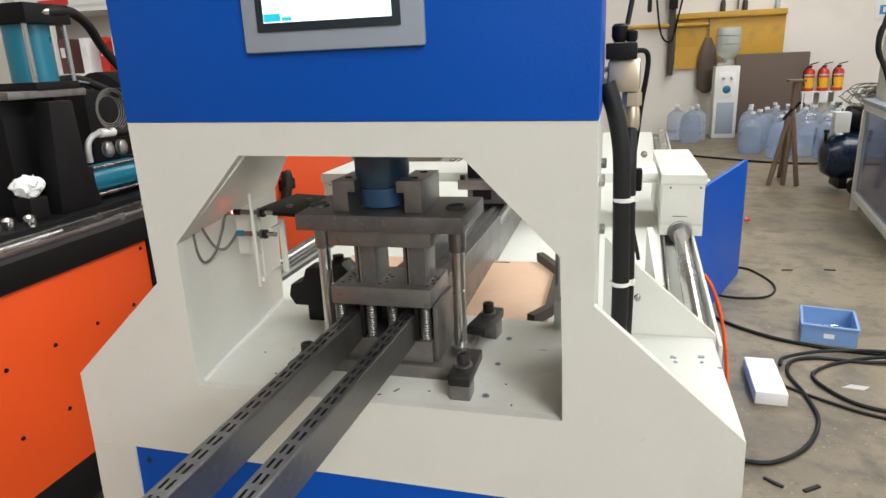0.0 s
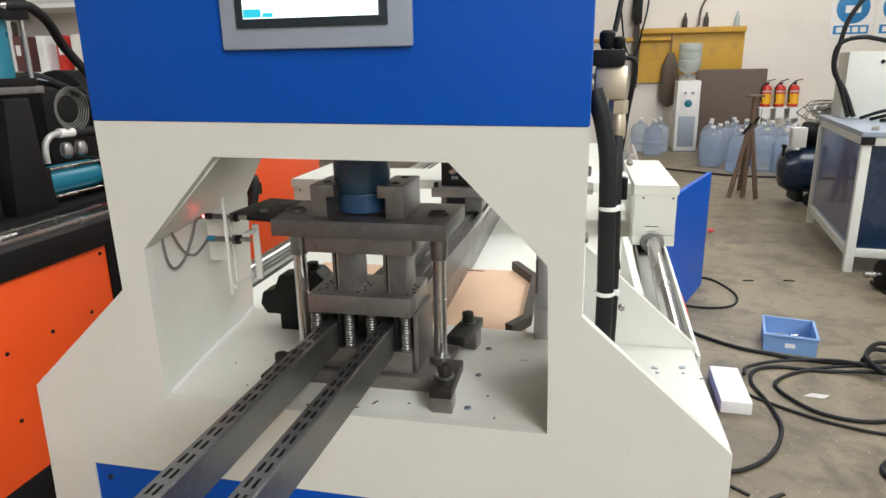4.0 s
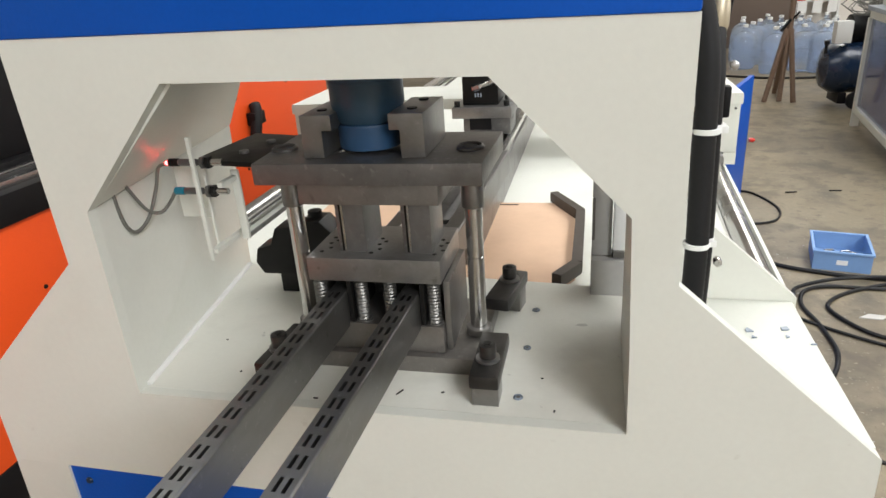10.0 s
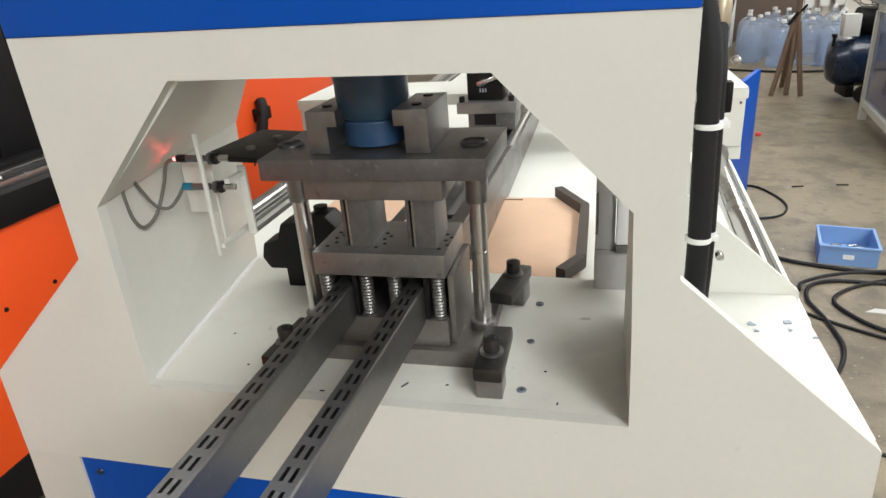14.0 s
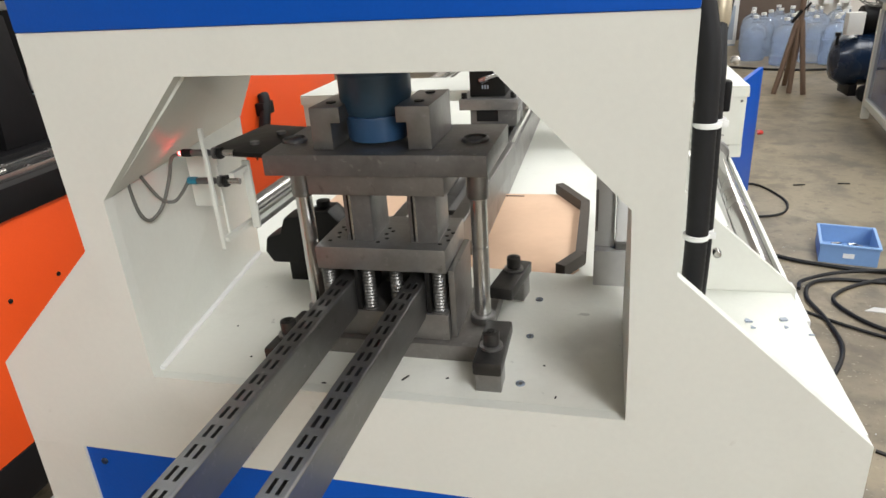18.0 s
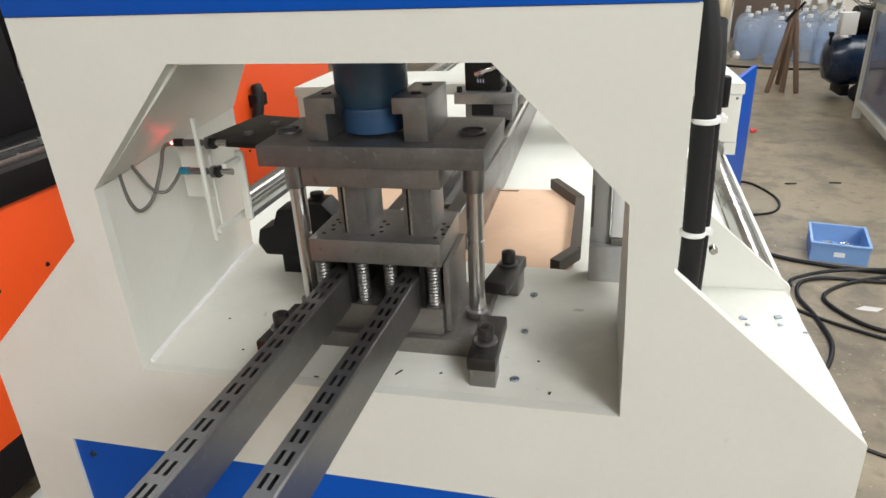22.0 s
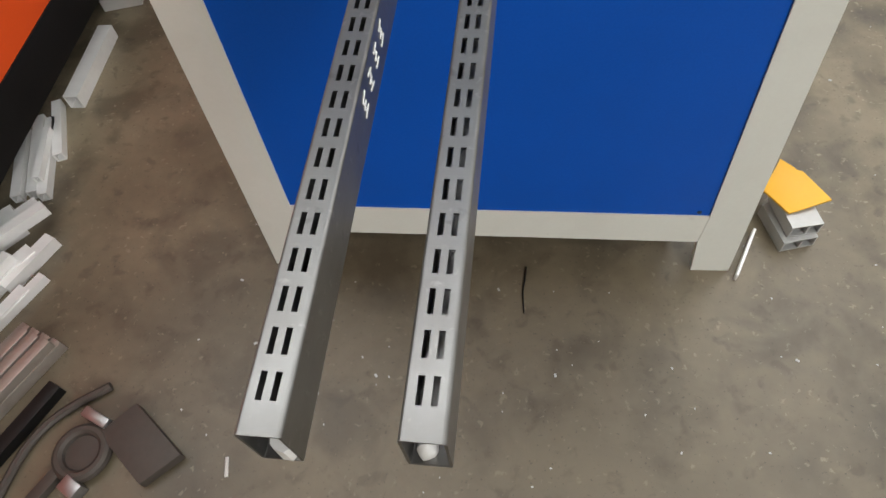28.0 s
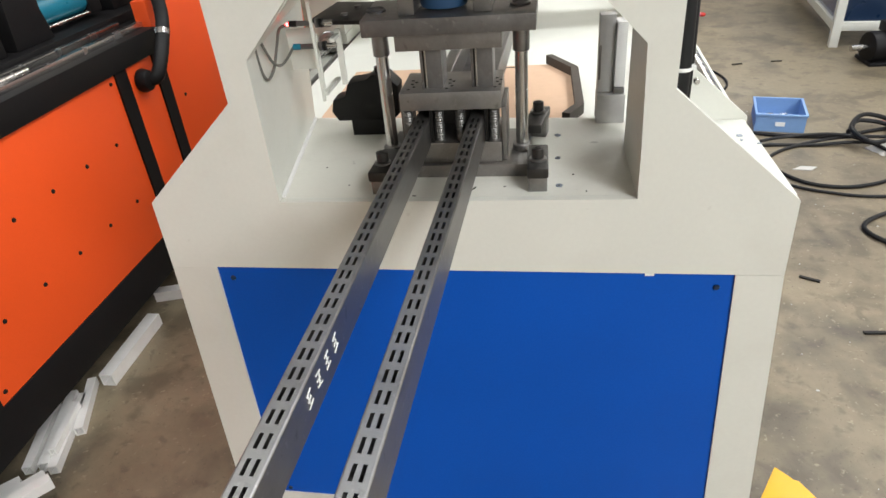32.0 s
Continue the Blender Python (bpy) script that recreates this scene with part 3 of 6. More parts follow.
PX = {-1: -0.0985, 1: 0.0940}
for sx in (-1, 1):
    for y in (0.129,):
        part("guide_post", lathe((PX[sx], y, 0), [(0.0088, 0.8620), (0.0088, 0.950), (0.0083, 0.9504), (0.0083, 0.9520), (0.0088, 0.9524), (0.0088, 1.0635), (0.0078, 1.0645)], 26), CHROME, die, "polished guide post")
        part("post_foot", lathe((PX[sx], y, 0), [(0.0135, 0.8618), (0.0135, 0.8690), (0.0125, 0.8700), (0.0092, 0.8702)], 24), STEEL, die)
        part("bushing", lathe((PX[sx], y, 0), [(0.0094, 1.0035), (0.0110, 1.0038), (0.0114, 1.0050), (0.0114, 1.0405)], 26), STEEL, die)
        part("post_ring", lathe((PX[sx], y, 0), [(0.0135, 1.0627), (0.0135, 1.0650), (0.0110, 1.0665), (0.0108, 1.0630)], 24), DARKSTEEL, die)
        part("post_socket", lathe((PX[sx], y, 0), [(0.0070, 1.0646), (0.0068, 1.0652), (0.0030, 1.0650)], 20), BLACKOX, die)
part("top_plate", prism([(-0.109, 0.074), (0.114, 0.074), (0.116, 0.200), (-0.116, 0.200)], 1.0415, 1.0625, 'Z', 0.0012), DARKSTEEL, die, "dark oiled top plate")
part("sensor_flag", prism([(-0.1095, 0.084), (-0.150, 0.090), (-0.184, 0.108), (-0.176, 0.214), (-0.1165, 0.1995)], 1.0565, 1.0615, 'Z', 0.0006), BLACKOX, die, "black trigger plate")
part("flag_screw", lathe((-0.140, 0.120, 1.0617), [(0.0050, 0.0), (0.0050, 0.0030), (0.0025, 0.0032)], 12), DARKSTEEL, die)
part("flag_screw", lathe((-0.132, 0.165, 1.0617), [(0.0050, 0.0), (0.0050, 0.0030), (0.0025, 0.0032)], 12), DARKSTEEL, die)
part("punch_holder", bx(-0.068, 0.071, 0.080, 0.180, 1.0205, 1.0410, 0.001), BLOCKSTEEL, die)
for x0, x1 in ((-0.040, -0.011), (0.028, 0.057)):
    part("punch", bx(x0, x1, 0.098, 0.150, 0.955, 1.0200, 0.0008), DARKSTEEL, die)
    part("punch_groove", bx(x0 + 0.004, x0 + 0.006, 0.0972, 0.0982, 0.966, 1.0195), BLACKOX, die)
    part("punch_guide", bx(x0 + 0.0065, x0 + 0.0085, 0.0965, 0.0979, 0.966, 1.0195), CHROME, die)
for sx, x0, x1 in ((-1, -0.061, -0.040), (1, 0.036, 0.059)):
    jaw = prism([(x0, 1.063), (x1, 1.063), (x1, 1.089), (x1 - sx * 0.010 if sx > 0 else x1 + 0.010, 1.089), (x1 - sx * 0.010 if sx > 0 else x1 + 0.010, 1.104), (x0, 1.104)] if sx < 0 else
                [(x0, 1.063), (x1, 1.063), (x1, 1.104), (x0 - 0.010, 1.104), (x0 - 0.010, 1.089), (x0, 1.089)], 0.092, 0.178, 'Y', 0.0008)
    part("ram_jaw", jaw, STEEL, die, "grey steel jaw block gripping the ram")
    part("jaw_screw", lathe(((x0 + x1) / 2 - 0.004 * sx, 0.115, 1.1042), [(0.005, 0.0), (0.005, 0.0012), (0.0025, 0.0014)], 14), BLACKOX, die)
    part("jaw_screw", lathe(((x0 + x1) / 2 - 0.004 * sx, 0.16, 1.1042), [(0.005, 0.0), (0.005, 0.0012), (0.0025, 0.0014)], 14), BLACKOX, die)


# ---- clamps on the bed ----
def clamp(x, y, turn, step, label):
    o = Vector((x, y, ZB))
    t = thing("strap_clamp", o, label, "clamp", "clamps on the bed")
    m = Matrix.Translation(o) @ Matrix.Rotation(radians(turn), 4, 'Z')
    part("heel_block", bx(-0.0125, 0.0125, -0.014, 0.012, 0.0, 0.021 + step, 0.001, m=m), STEEL, t)
    part("strap", bx(-0.014, 0.014, -0.020, 0.062, 0.0215 + step, 0.036 + step, 0.003, m=m), CLAMPST, t, "black clamping strap")
    n = rod(m @ Vector((0, 0.010, 0.0365 + step)), m @ Vector((0, 0.010, 0.039 + step)), 0.0115, 20)
    part("washer", n, STEEL, t)
    n = rod(m @ Vector((0, 0.010, 0.0395 + step)), m @ Vector((0, 0.010, 0.053 + step)), 0.0082, 18, bevel=0.001)
    rod(m @ Vector((0, 0.010, 0.053 + step)), m @ Vector((0, 0.010, 0.0535 + step)), 0.005, 6, bm=n)
    part("cap_screw", n, CLAMPST, t, "black socket-head screw")
    part("hex_socket", rod(m @ Vector((0, 0.010, 0.0536 + step)), m @ Vector((0, 0.010, 0.0541 + step)), 0.0038, 6), BLACKOX, t)
    return t


clamp(0.1165, 0.038, 0, 0.0, "black steel strap clamp with a grey heel block")
clamp(-0.0955, 0.034, -4, 0.0, "black steel strap clamp with a grey heel block")
clamp(0.1185, 0.224, 170, 0.004, "black steel strap clamp behind the die set")
rl = thing("strap_clamp", (-0.185, 0.235, ZB), "stubby black strap clamp at the bed's rear corner", "clamp", "clamps on the bed")
part("strap", prism([(-0.220, 0.886), (-0.210, 0.870), (-0.118, 0.870), (-0.106, 0.880), (-0.104, 0.926), (-0.122, 0.945), (-0.146, 0.945), (-0.156, 0.938), (-0.186, 0.934), (-0.194, 0.912), (-0.215, 0.906)], 0.232, 0.272, 'Y', 0.004), BLACKOX, rl)
part("strap_foot", bx(-0.190, -0.130, 0.238, 0.268, ZB, 0.8698, 0.001), BLACKOX, rl)
part("cap_screw", lathe((-0.135, 0.252, 0), [(0.009, 0.9455), (0.009, 0.953), (0.005, 0.9535)], 18), BLACKOX, rl)

# ---- the two slotted tubes ----
TW, TH = 0.0105, 0.040


def slotted_tube(xd, label, turn, pitch):
    """A rectangular tube lying along y, with pairs of slots through its top wall."""
    y0, y1 = -0.6290, 0.62
    b = bmesh.new()
    s0, s1 = 0.0019, 0.0049      # slot's inner and outer edge from the middle
    w = 0.0014
    ln = 0.0134
    ys = [(-0.607 + i * pitch) for i in range(33)]
    rc = 0.0022
    for a, c in ((-TW + rc, -s1), (-s0, s0), (s1, TW - rc)):
        bx(a, c, y0, y1, -w, 0.0, bm=b)
    for a, c in ((-s1, -s0), (s0, s1)):
        e = y0
        for yc in ys:
            bx(a, c, e, yc - ln / 2, -w, 0.0, bm=b)
            e = yc + ln / 2
        bx(a, c, e, y1, -w, 0.0, bm=b)
    for sx in (-1, 1):
        bx(sx * TW - (w if sx > 0 else 0), sx * TW + (0 if sx > 0 else w), y0, y1, -TH + rc, -rc, bm=b)
        for zc, sz in ((-rc, 1), (-TH + rc, -1)):
            arc = [(sx * (TW - rc + rc * math.cos(k * math.pi / 8)), zc + sz * rc * math.sin(k * math.pi / 8)) for k in range(5)]
            arc += [(sx * (TW - rc + (rc - w) * math.cos(k * math.pi / 8)), zc + sz * (rc - w) * math.sin(k * math.pi / 8)) for k in range(4, -1, -1)]
            prism(arc, y0, y1, 'Y', bm=b)
    bx(-TW + rc, TW - rc, y0, y1, -TH, -TH + w, bm=b)
    m = Matrix.Translation((xd, 0.08, 0.927)) @ Matrix.Rotation(radians(-turn), 4, 'Z') @ Matrix.Rotation(radians(0.8), 4, 'X') @ Matrix.Translation((0, -0.08, 0))
    bmesh.ops.transform(b, matrix=m, verts=b.verts)
    t = thing("slotted_tube", m @ Vector((0, 0, -TH)), label, "steel tube", "slotted tubes")
    part("tube_wall", b, TUBEM, t, smooth=False)
    return t, m


tube_a, ma = slotted_tube(-0.0425, "rectangular steel tube with paired slots and white chalk marks", 2.03, 0.0213)
tube_b, mb = slotted_tube(0.033, "rectangular steel tube with two rows of slots, fed through the die", 2.5, 0.0213)
# chalk strokes on the tube's side
for k in range(4):
    b = bmesh.new()
    lean = (0.25, -0.15, 0.1, 0.3)[k]
    for u, v, w, turn in ((0, 5, 4.5, 0.0), (-0.5, 0, 3.5, 0.1), (0.5, -5, 5.0, -0.05), ((-1.5, 1.0, 0.0, 1.5)[k], 0, 4.5, 1.5)):
        mm = ma @ Matrix.Translation((TW + 0.0004, -0.425 + k * 0.021 + u * 0.001, -0.016 + v * 0.0012)) @ Matrix.Rotation(turn + lean, 4, 'X')
        bx(-0.0003, 0.0003, -w * 0.001, w * 0.001, -0.0007, 0.0007, bm=b, m=mm)
    part("chalk_mark", b, CHALK, tube_a, "white chalk strokes")
for mt, tb, k, s in ((ma, tube_a, 0.004, 1.3), (mb, tube_b, -0.001, 0.8)):
    sl = lathe(tuple(mt @ Vector((k, -0.6240, -0.028))), [(0.002 * s, -0.011), (0.0045 * s, -0.008), (0.0052 * s, 0.002), (0.0045 * s, 0.007), (0.001, 0.009)], 9)
    for v in sl.verts:
        v.co += 0.002 * noise.noise_vector(v.co * 160)
    part("end_slug", sl, ALU, tb, "bright bent slug at the open end")

# ---- sensors in the tunnel ----
sb = thing("sensor_bracket", (-0.18, 0.10, 0.955), "pale sensor bracket with two proximity sensors", "sensor bracket")
part("upright", bx(-0.1765, -0.1725, 0.078, 0.082, 0.958, 1.088, 0.0006), WHITE, sb)
part("upright", bx(-0.1560, -0.1475, 0.112, 0.116, 0.970, 1.046, 0.0008), WHITE, sb)
part("cross_bar", bx(-0.1755, -0.169, 0.0825, 0.150, 0.965, 0.970), WHITE, sb)
part("mount_plate", bx(-0.226, -0.188, 0.118, 0.122, 0.992, 1.048, 0.001), WHITE, sb)
part("upright", bx(-0.1790, -0.1765, 0.0985, 0.102, 0.962, 1.044, 0.0006), WHITE, sb)
part("cross_bar", bx(-0.1545, -0.149, 0.083, 0.1115, 1.036, 1.041), WHITE, sb)
for z in (1.060, 1.030):
    sob = part("sensor", rod((-0.198, 0.092, z), (-0.1775, 0.092, z), 0.0036, 14, bevel=0.0006), DARKSTEEL, sb, "metal proximity sensor")
    part("sensor_tail", rod((-0.209, 0.092, z), (-0.1982, 0.092, z), 0.0042, 12, bevel=0.001), BLACKOX if z > 1.05 else TEAL, sob)
    part("lock_nut", lathe((-0.1724, 0.092, z), [(0.0065, 0.0), (0.0065, 0.0035)], 6, axis='X'), DARKSTEEL, sob)
    part("lock_nut", lathe((-0.1670, 0.092, z), [(0.0065, 0.0), (0.0065, 0.0045)], 6, axis='X'), BLACKOX, sob)
    part("sensor_tip", rod((-0.1623, 0.092, z), (-0.149, 0.092, z), 0.0034, 14), CHROME, sob)
part("indicator", lathe((-0.2105, 0.090, 1.060), [(0.0012, -0.0015), (0.0018, -0.0005), (0.0018, 0.001), (0.0012, 0.0015)], 10, axis='X'), REDLED, sb, "lit red indicator")
part("sensor_cable", hose([(-0.209, 0.092, 1.060), (-0.224, 0.093, 1.054), (-0.232, 0.092, 1.032), (-0.236, 0.076, 1.006), (-0.2385, 0.056, 0.998), (-0.2395, 0.044, 1.012), (-0.2400, 0.040, 1.045), (-0.2385, 0.044, 1.064)], 0.0019, 8, 8), CABLEG, sb)
part("sensor_cable", hose([(-0.209, 0.092, 1.030), (-0.220, 0.091, 1.016), (-0.229, 0.086, 1.008), (-0.235, 0.074, 1.016), (-0.238, 0.058, 1.044), (-0.2385, 0.048, 1.064)], 0.0018, 8, 8), CABLEG, sb)
part("cable_grommet", lathe((-0.2385, 0.046, 1.066), [(0.006, -0.004), (0.006, 0.004), (0.003, 0.005)], 12, axis='X'), BLACK, sb)

# ---- hoses at the machine's side ----
hb = thing("hose_bundle", (0.300, 0.115, 0.72), "pair of black sleeved hoses bound with white cable ties", "hose")
BUNDLE = ((0.000, 0.72), (0.000, 0.78), (0.000, 0.84), (0.0005, 0.905), (0.001, 0.94), (0.001, 0.98), (0.0, 1.02), (-0.001, 1.06), (-0.002, 1.10))
part("sleeved_hose", hose([(0.3020 + d, 0.112, z) for d, z in BUNDLE] + [(0.2985, 0.112, 1.135), (0.294, 0.113, 1.165), (0.287, 0.114, 1.192), (0.279, 0.116, 1.214)], 0.0102, 16, 12, 0.012), RUBBER, hb, "thick black sleeved hose")
part("sleeved_hose", hose([(0.3105 + d, 0.127, z) for d, z in BUNDLE] + [(0.3085, 0.130, 1.125), (0.3080, 0.138, 1.145), (0.3083, 0.147, 1.158)], 0.0080, 14, 12, 0.012), RUBBER, hb, "black sleeved hose")
for z in (0.975, 1.080):
    band = []
    for k in range(28):
        d = Vector((math.cos(k * math.tau / 28), math.sin(k * math.tau / 28)))
        c, r = max(((Vector((0.3022, 0.112)), 0.0117), (Vector((0.3107, 0.127)), 0.0094)), key=lambda q: q[0].dot(d) + q[1])
        band.append(tuple(c + r * d))
    part("cable_tie", prism(band, z - 0.0024, z + 0.0024, 'Z', 0.0008), PLASTICW, hb, "white cable tie")
    part("tie_head", bx(0.3140, 0.3200, 0.1120, 0.1160, z - 0.0030, z + 0.0030, 0.001), PLASTICW, hb)
part("hose_clip", bx(0.3165, 0.3240, 0.136, 0.150, 1.085, 1.112, 0.002), BLACK, hb)
for x, y, z in ((0.325, 0.143, 1.129), (0.324, 0.121, 0.954)):
    part("clip_screw", lathe((x, y, z), [(0.0035, 0.006), (0.0040, 0.0), (0.0035, -0.004), (0.0015, -0.0045)], 12, axis='Y'), CHROME, hb, "bright clip screw")
ef = thing("pipe_elbow", (0.298, 0.105, 1.16), "nickel-plated hydraulic elbow with a hex fitting", "pipe fitting")
part("elbow_body", bx(0.280, 0.317, 0.136, 0.164, 1.202, 1.241, 0.005), BRASS, ef)
part("hex_nut", lathe((0.3085, 0.150, 0), [(0.0112, 1.186), (0.0115, 1.188), (0.0115, 1.2015)], 6), BRASS, ef)
part("swivel", lathe((0.3085, 0.150, 0), [(0.0085, 1.156), (0.0102, 1.162), (0.0102, 1.176), (0.0088, 1.1855)], 18), BRASS, ef)
part("stub_pipe", rod((0.2755, 0.150, 1.220), (0.2798, 0.150, 1.220), 0.012, 18), BRASS, ef)
av = thing("air_valve", (0.30, 0.135, 1.24), "black pneumatic valve with knobs and thin hoses", "valve")
part("valve_body", bx(0.277, 0.312, 0.125, 0.150, 1.240, 1.258, 0.002), BLACK, av)
part("knob", lathe((0.292, 0.138, 0), [(0.006, 1.2585), (0.009, 1.265), (0.009, 1.276), (0.006, 1.279)], 14), BLACK, av)
part("knob", lathe((0.305, 0.138, 0), [(0.005, 1.2585), (0.007, 1.262), (0.007, 1.270), (0.004, 1.272)], 14), BLACK, av)
part("air_hose", hose([(0.309, 0.145, 1.25), (0.325, 0.15, 1.24), (0.318, 0.16, 1.17), (0.312, 0.19, 1.06), (0.33, 0.3, 0.95)], 0.003, 8, 8), BLACK, av)
part("air_hose", hose([(0.300, 0.145, 1.278), (0.31, 0.16, 1.33), (0.325, 0.2, 1.36), (0.33, 0.3, 1.30)], 0.003, 8, 8), BLACK, av)

# ---- the feed bed behind ----
fb = thing("feed_bed", (0, 1.8, 0), "long white feeding bed with round guide shafts and a steel rail", "feeder")
part("table_top", prism([(-0.395, 0.33), (0.382, 0.33), (0.496, 3.3), (-0.395, 3.3)], 0.79, 0.803, 'Z'), WHITE, fb)


def bed_x(sx, y):
    """The middle of the shaft on either side; the bed stands a little askew to the press."""
    return -0.450 if sx < 0 else 0.417 + 0.038 * y


def along(sx, d0, d1, y0, y1, z0, z1):
    """A long bar beside the shaft, following its line."""
    a, c = bed_x(sx, y0), bed_x(sx, y1)
    return prism([(a + sx * d0, y0), (a + sx * d1, y0), (c + sx * d1, y1), (c + sx * d0, y1)][::sx], z0, z1, 'Z', 0.0015)


for sx in (-1, 1):
    part("side_beam", along(sx, -0.045, 0.018, 0.335, 3.3, 0.66, 0.775), WHITE, fb)
    part("side_flange", along(sx, 0.0285, 0.0345, 0.335, 3.3, 0.70, 0.802), WHITE, fb)
    part("inner_flange", along(sx, -0.040, -0.036, 0.335, 3.3, 0.7755, 0.801), STEEL, fb, "bare steel edge beside the shaft")
    part("guide_shaft", rod((bed_x(sx, 0.335), 0.335, 0.812), (bed_x(sx, 3.25), 3.25, 0.812), 0.0165, 24, bevel=0.001), CHROME, fb, "polished round guide shaft")
    for y in (0.42, 1.3, 2.2, 3.1):
        x = bed_x(sx, y)
        part("shaft_support", bx(x - 0.014, x + 0.014, y - 0.03, y + 0.03, 0.7755, 0.797), STEEL, fb)
    for y in (0.5, 1.8, 3.15):
        x = bed_x(sx, y)
        part("feeder_leg", bx(x - 0.05, x + 0.01, y, y + 0.06, 0.0, 0.6595, 0.002), WHITE, fb)
part("side_wall", bx(0.36, 0.372, 0.33, 0.69, 0.8035, 0.90), WHITE, fb)
rb = part("rail_beam", bx(-0.052, 0.040, 0.40, 3.25, 0.8035, 0.872, 0.002), STEEL, fb, "steel rail beam")
for x in (-0.045, 0.030):
    part("rail", bx(x - 0.006, x + 0.006, 0.42, 3.2, 0.8725, 0.888, 0.0015), CHROME, rb)
part("toothed_rack", bx(-0.012, 0.004, 0.42, 3.2, 0.8725, 0.880, 0.001), DARKSTEEL, rb)
# moving gantry
GY = 0.99
ga = thing("feed_gantry", (0, GY + 0.2, 0.90), "white gantry carriage with two box covers and a hydraulic gripper", "carriage")
for sx in (-1, 1):
    X = bed_x(sx, GY) + sx * 0.002
    cv = part("box_cover", bx(X - 0.050, X + 0.050, GY, GY + 0.45, 0.8305, 0.952, 0.003), WHITE, ga, "white box cover over the guide shaft")
    part("cover_skirt", bx(X + 0.024, X + 0.0505, GY + 0.002, GY + 0.45, 0.803, 0.8300), WHITE, cv)
    part("cover_skirt", bx(X - 0.0505, X - 0.024, GY + 0.002, GY + 0.45, 0.803, 0.8300), WHITE, cv)
    part("cover_lid", bx(X - 0.052, X + 0.052, GY - 0.003, GY + 0.453, 0.9525, 0.9565), WHITE, cv)
    part("lid_lip", bx(X - 0.053, X + 0.053, GY - 0.0035, GY - 0.0005, 0.934, 0.9522), WHITE, cv)
    part("vent_slot", bx(X - 0.022, X + 0.012, GY - 0.0012, GY + 0.001, 0.8515, 0.8535), DARKSTEEL, cv)
    for hx in (-0.030, 0.040):
        part("cover_screw", lathe((X + hx, GY, 0.925), [(0.0030, 0.0), (0.0030, -0.0015), (0.0015, -0.002)], 8, axis='Y'), DARKSTEEL, cv)
    part("shaft_seal", lathe((bed_x(sx, GY), GY, 0.812), [(0.0185, -0.006), (0.026, -0.006), (0.029, -0.003), (0.029, 0.0015), (0.0185, 0.0015)], 28, axis='Y'), STEEL, cv)
part("cross_plate", bx(-0.40, 0.40, GY + 0.060, GY + 0.26, 0.925, 0.9500, 0.001), WHITE, ga)
part("under_block", bx(0.088, 0.148, GY + 0.062, GY + 0.14, 0.893, 0.9245, 0.001), BLACK, ga)
part("gripper_base", bx(-0.098, 0.034, GY - 0.060, GY + 0.055, 0.926, 0.9500, 0.002), STEEL, ga, "grey steel base plate under the gripper")
part("jaw_slide", bx(-0.075, 0.030, GY - 0.050, GY + 0.055, 0.8885, 0.9255, 0.002), DARKSTEEL, ga)
part("jaw_slot", bx(-0.060, -0.012, GY - 0.0535, GY - 0.0503, 0.900, 0.9255), BLACK, ga)
for x, y in ((-0.088, -0.045), (0.022, -0.045), (0.022, 0.035), (0.050, 0.085), (0.068, 0.085)):
    part("cap_screw", lathe((x, GY + y, 0), [(0.0065, 0.9503), (0.0065, 0.962), (0.004, 0.9625)], 14), BLACKOX, ga, "black cap screw")
gp = part("gripper_block", bx(-0.078, 0.002, GY - 0.030, GY + 0.090, 0.9503, 1.062, 0.003), BLACKOX, ga, "black gripper block")
part("gripper_cap", bx(-0.084, 0.006, GY - 0.036, GY + 0.098, 1.0625, 1.080, 0.002), STEEL, gp)
part("cap_ridge", bx(-0.084, 0.006, GY - 0.036, GY - 0.024, 1.0803, 1.088, 0.002), DARKSTEEL, gp)
part("piston_cylinder", lathe((0.022, GY + 0.005, 0), [(0.0105, 0.9503), (0.0105, 0.985), (0.0085, 0.987), (0.0085, 1.060), (0.0105, 1.062), (0.0105, 1.075)], 20), STEEL, gp, "grey steel cylinder beside the block")
for k in range(3):
    part("label_bar", bx(-0.050 + 0.006 * k, -0.047 + 0.006 * k, GY - 0.0312, GY - 0.0303, 0.968, 0.976), GREYP, gp)
for z0, z1 in ((0.990, 1.046), (1.040, 1.080)):
    f = part("hydraulic_fitting", hose([(-0.045, GY - 0.036, z0), (-0.022, GY - 0.046, z0 + 0.008), (0.004, GY - 0.048, z0 + 0.018), (0.022, GY - 0.040, z0 + 0.038), (0.028, GY - 0.026, z1), (0.026, GY - 0.006, z1 + 0.02)], 0.0046, 12, 6), CHROME, gp, "bright hydraulic hose end")
    part("hex_nut", rod((-0.052, GY - 0.033, z0 - 0.003), (-0.036, GY - 0.040, z0 + 0.003), 0.0078, 6), CHROME, f)
    part("hex_nut", rod((-0.014, GY - 0.047, z0 + 0.011), (-0.002, GY - 0.048, z0 + 0.016), 0.0066, 6), CHROME, f)
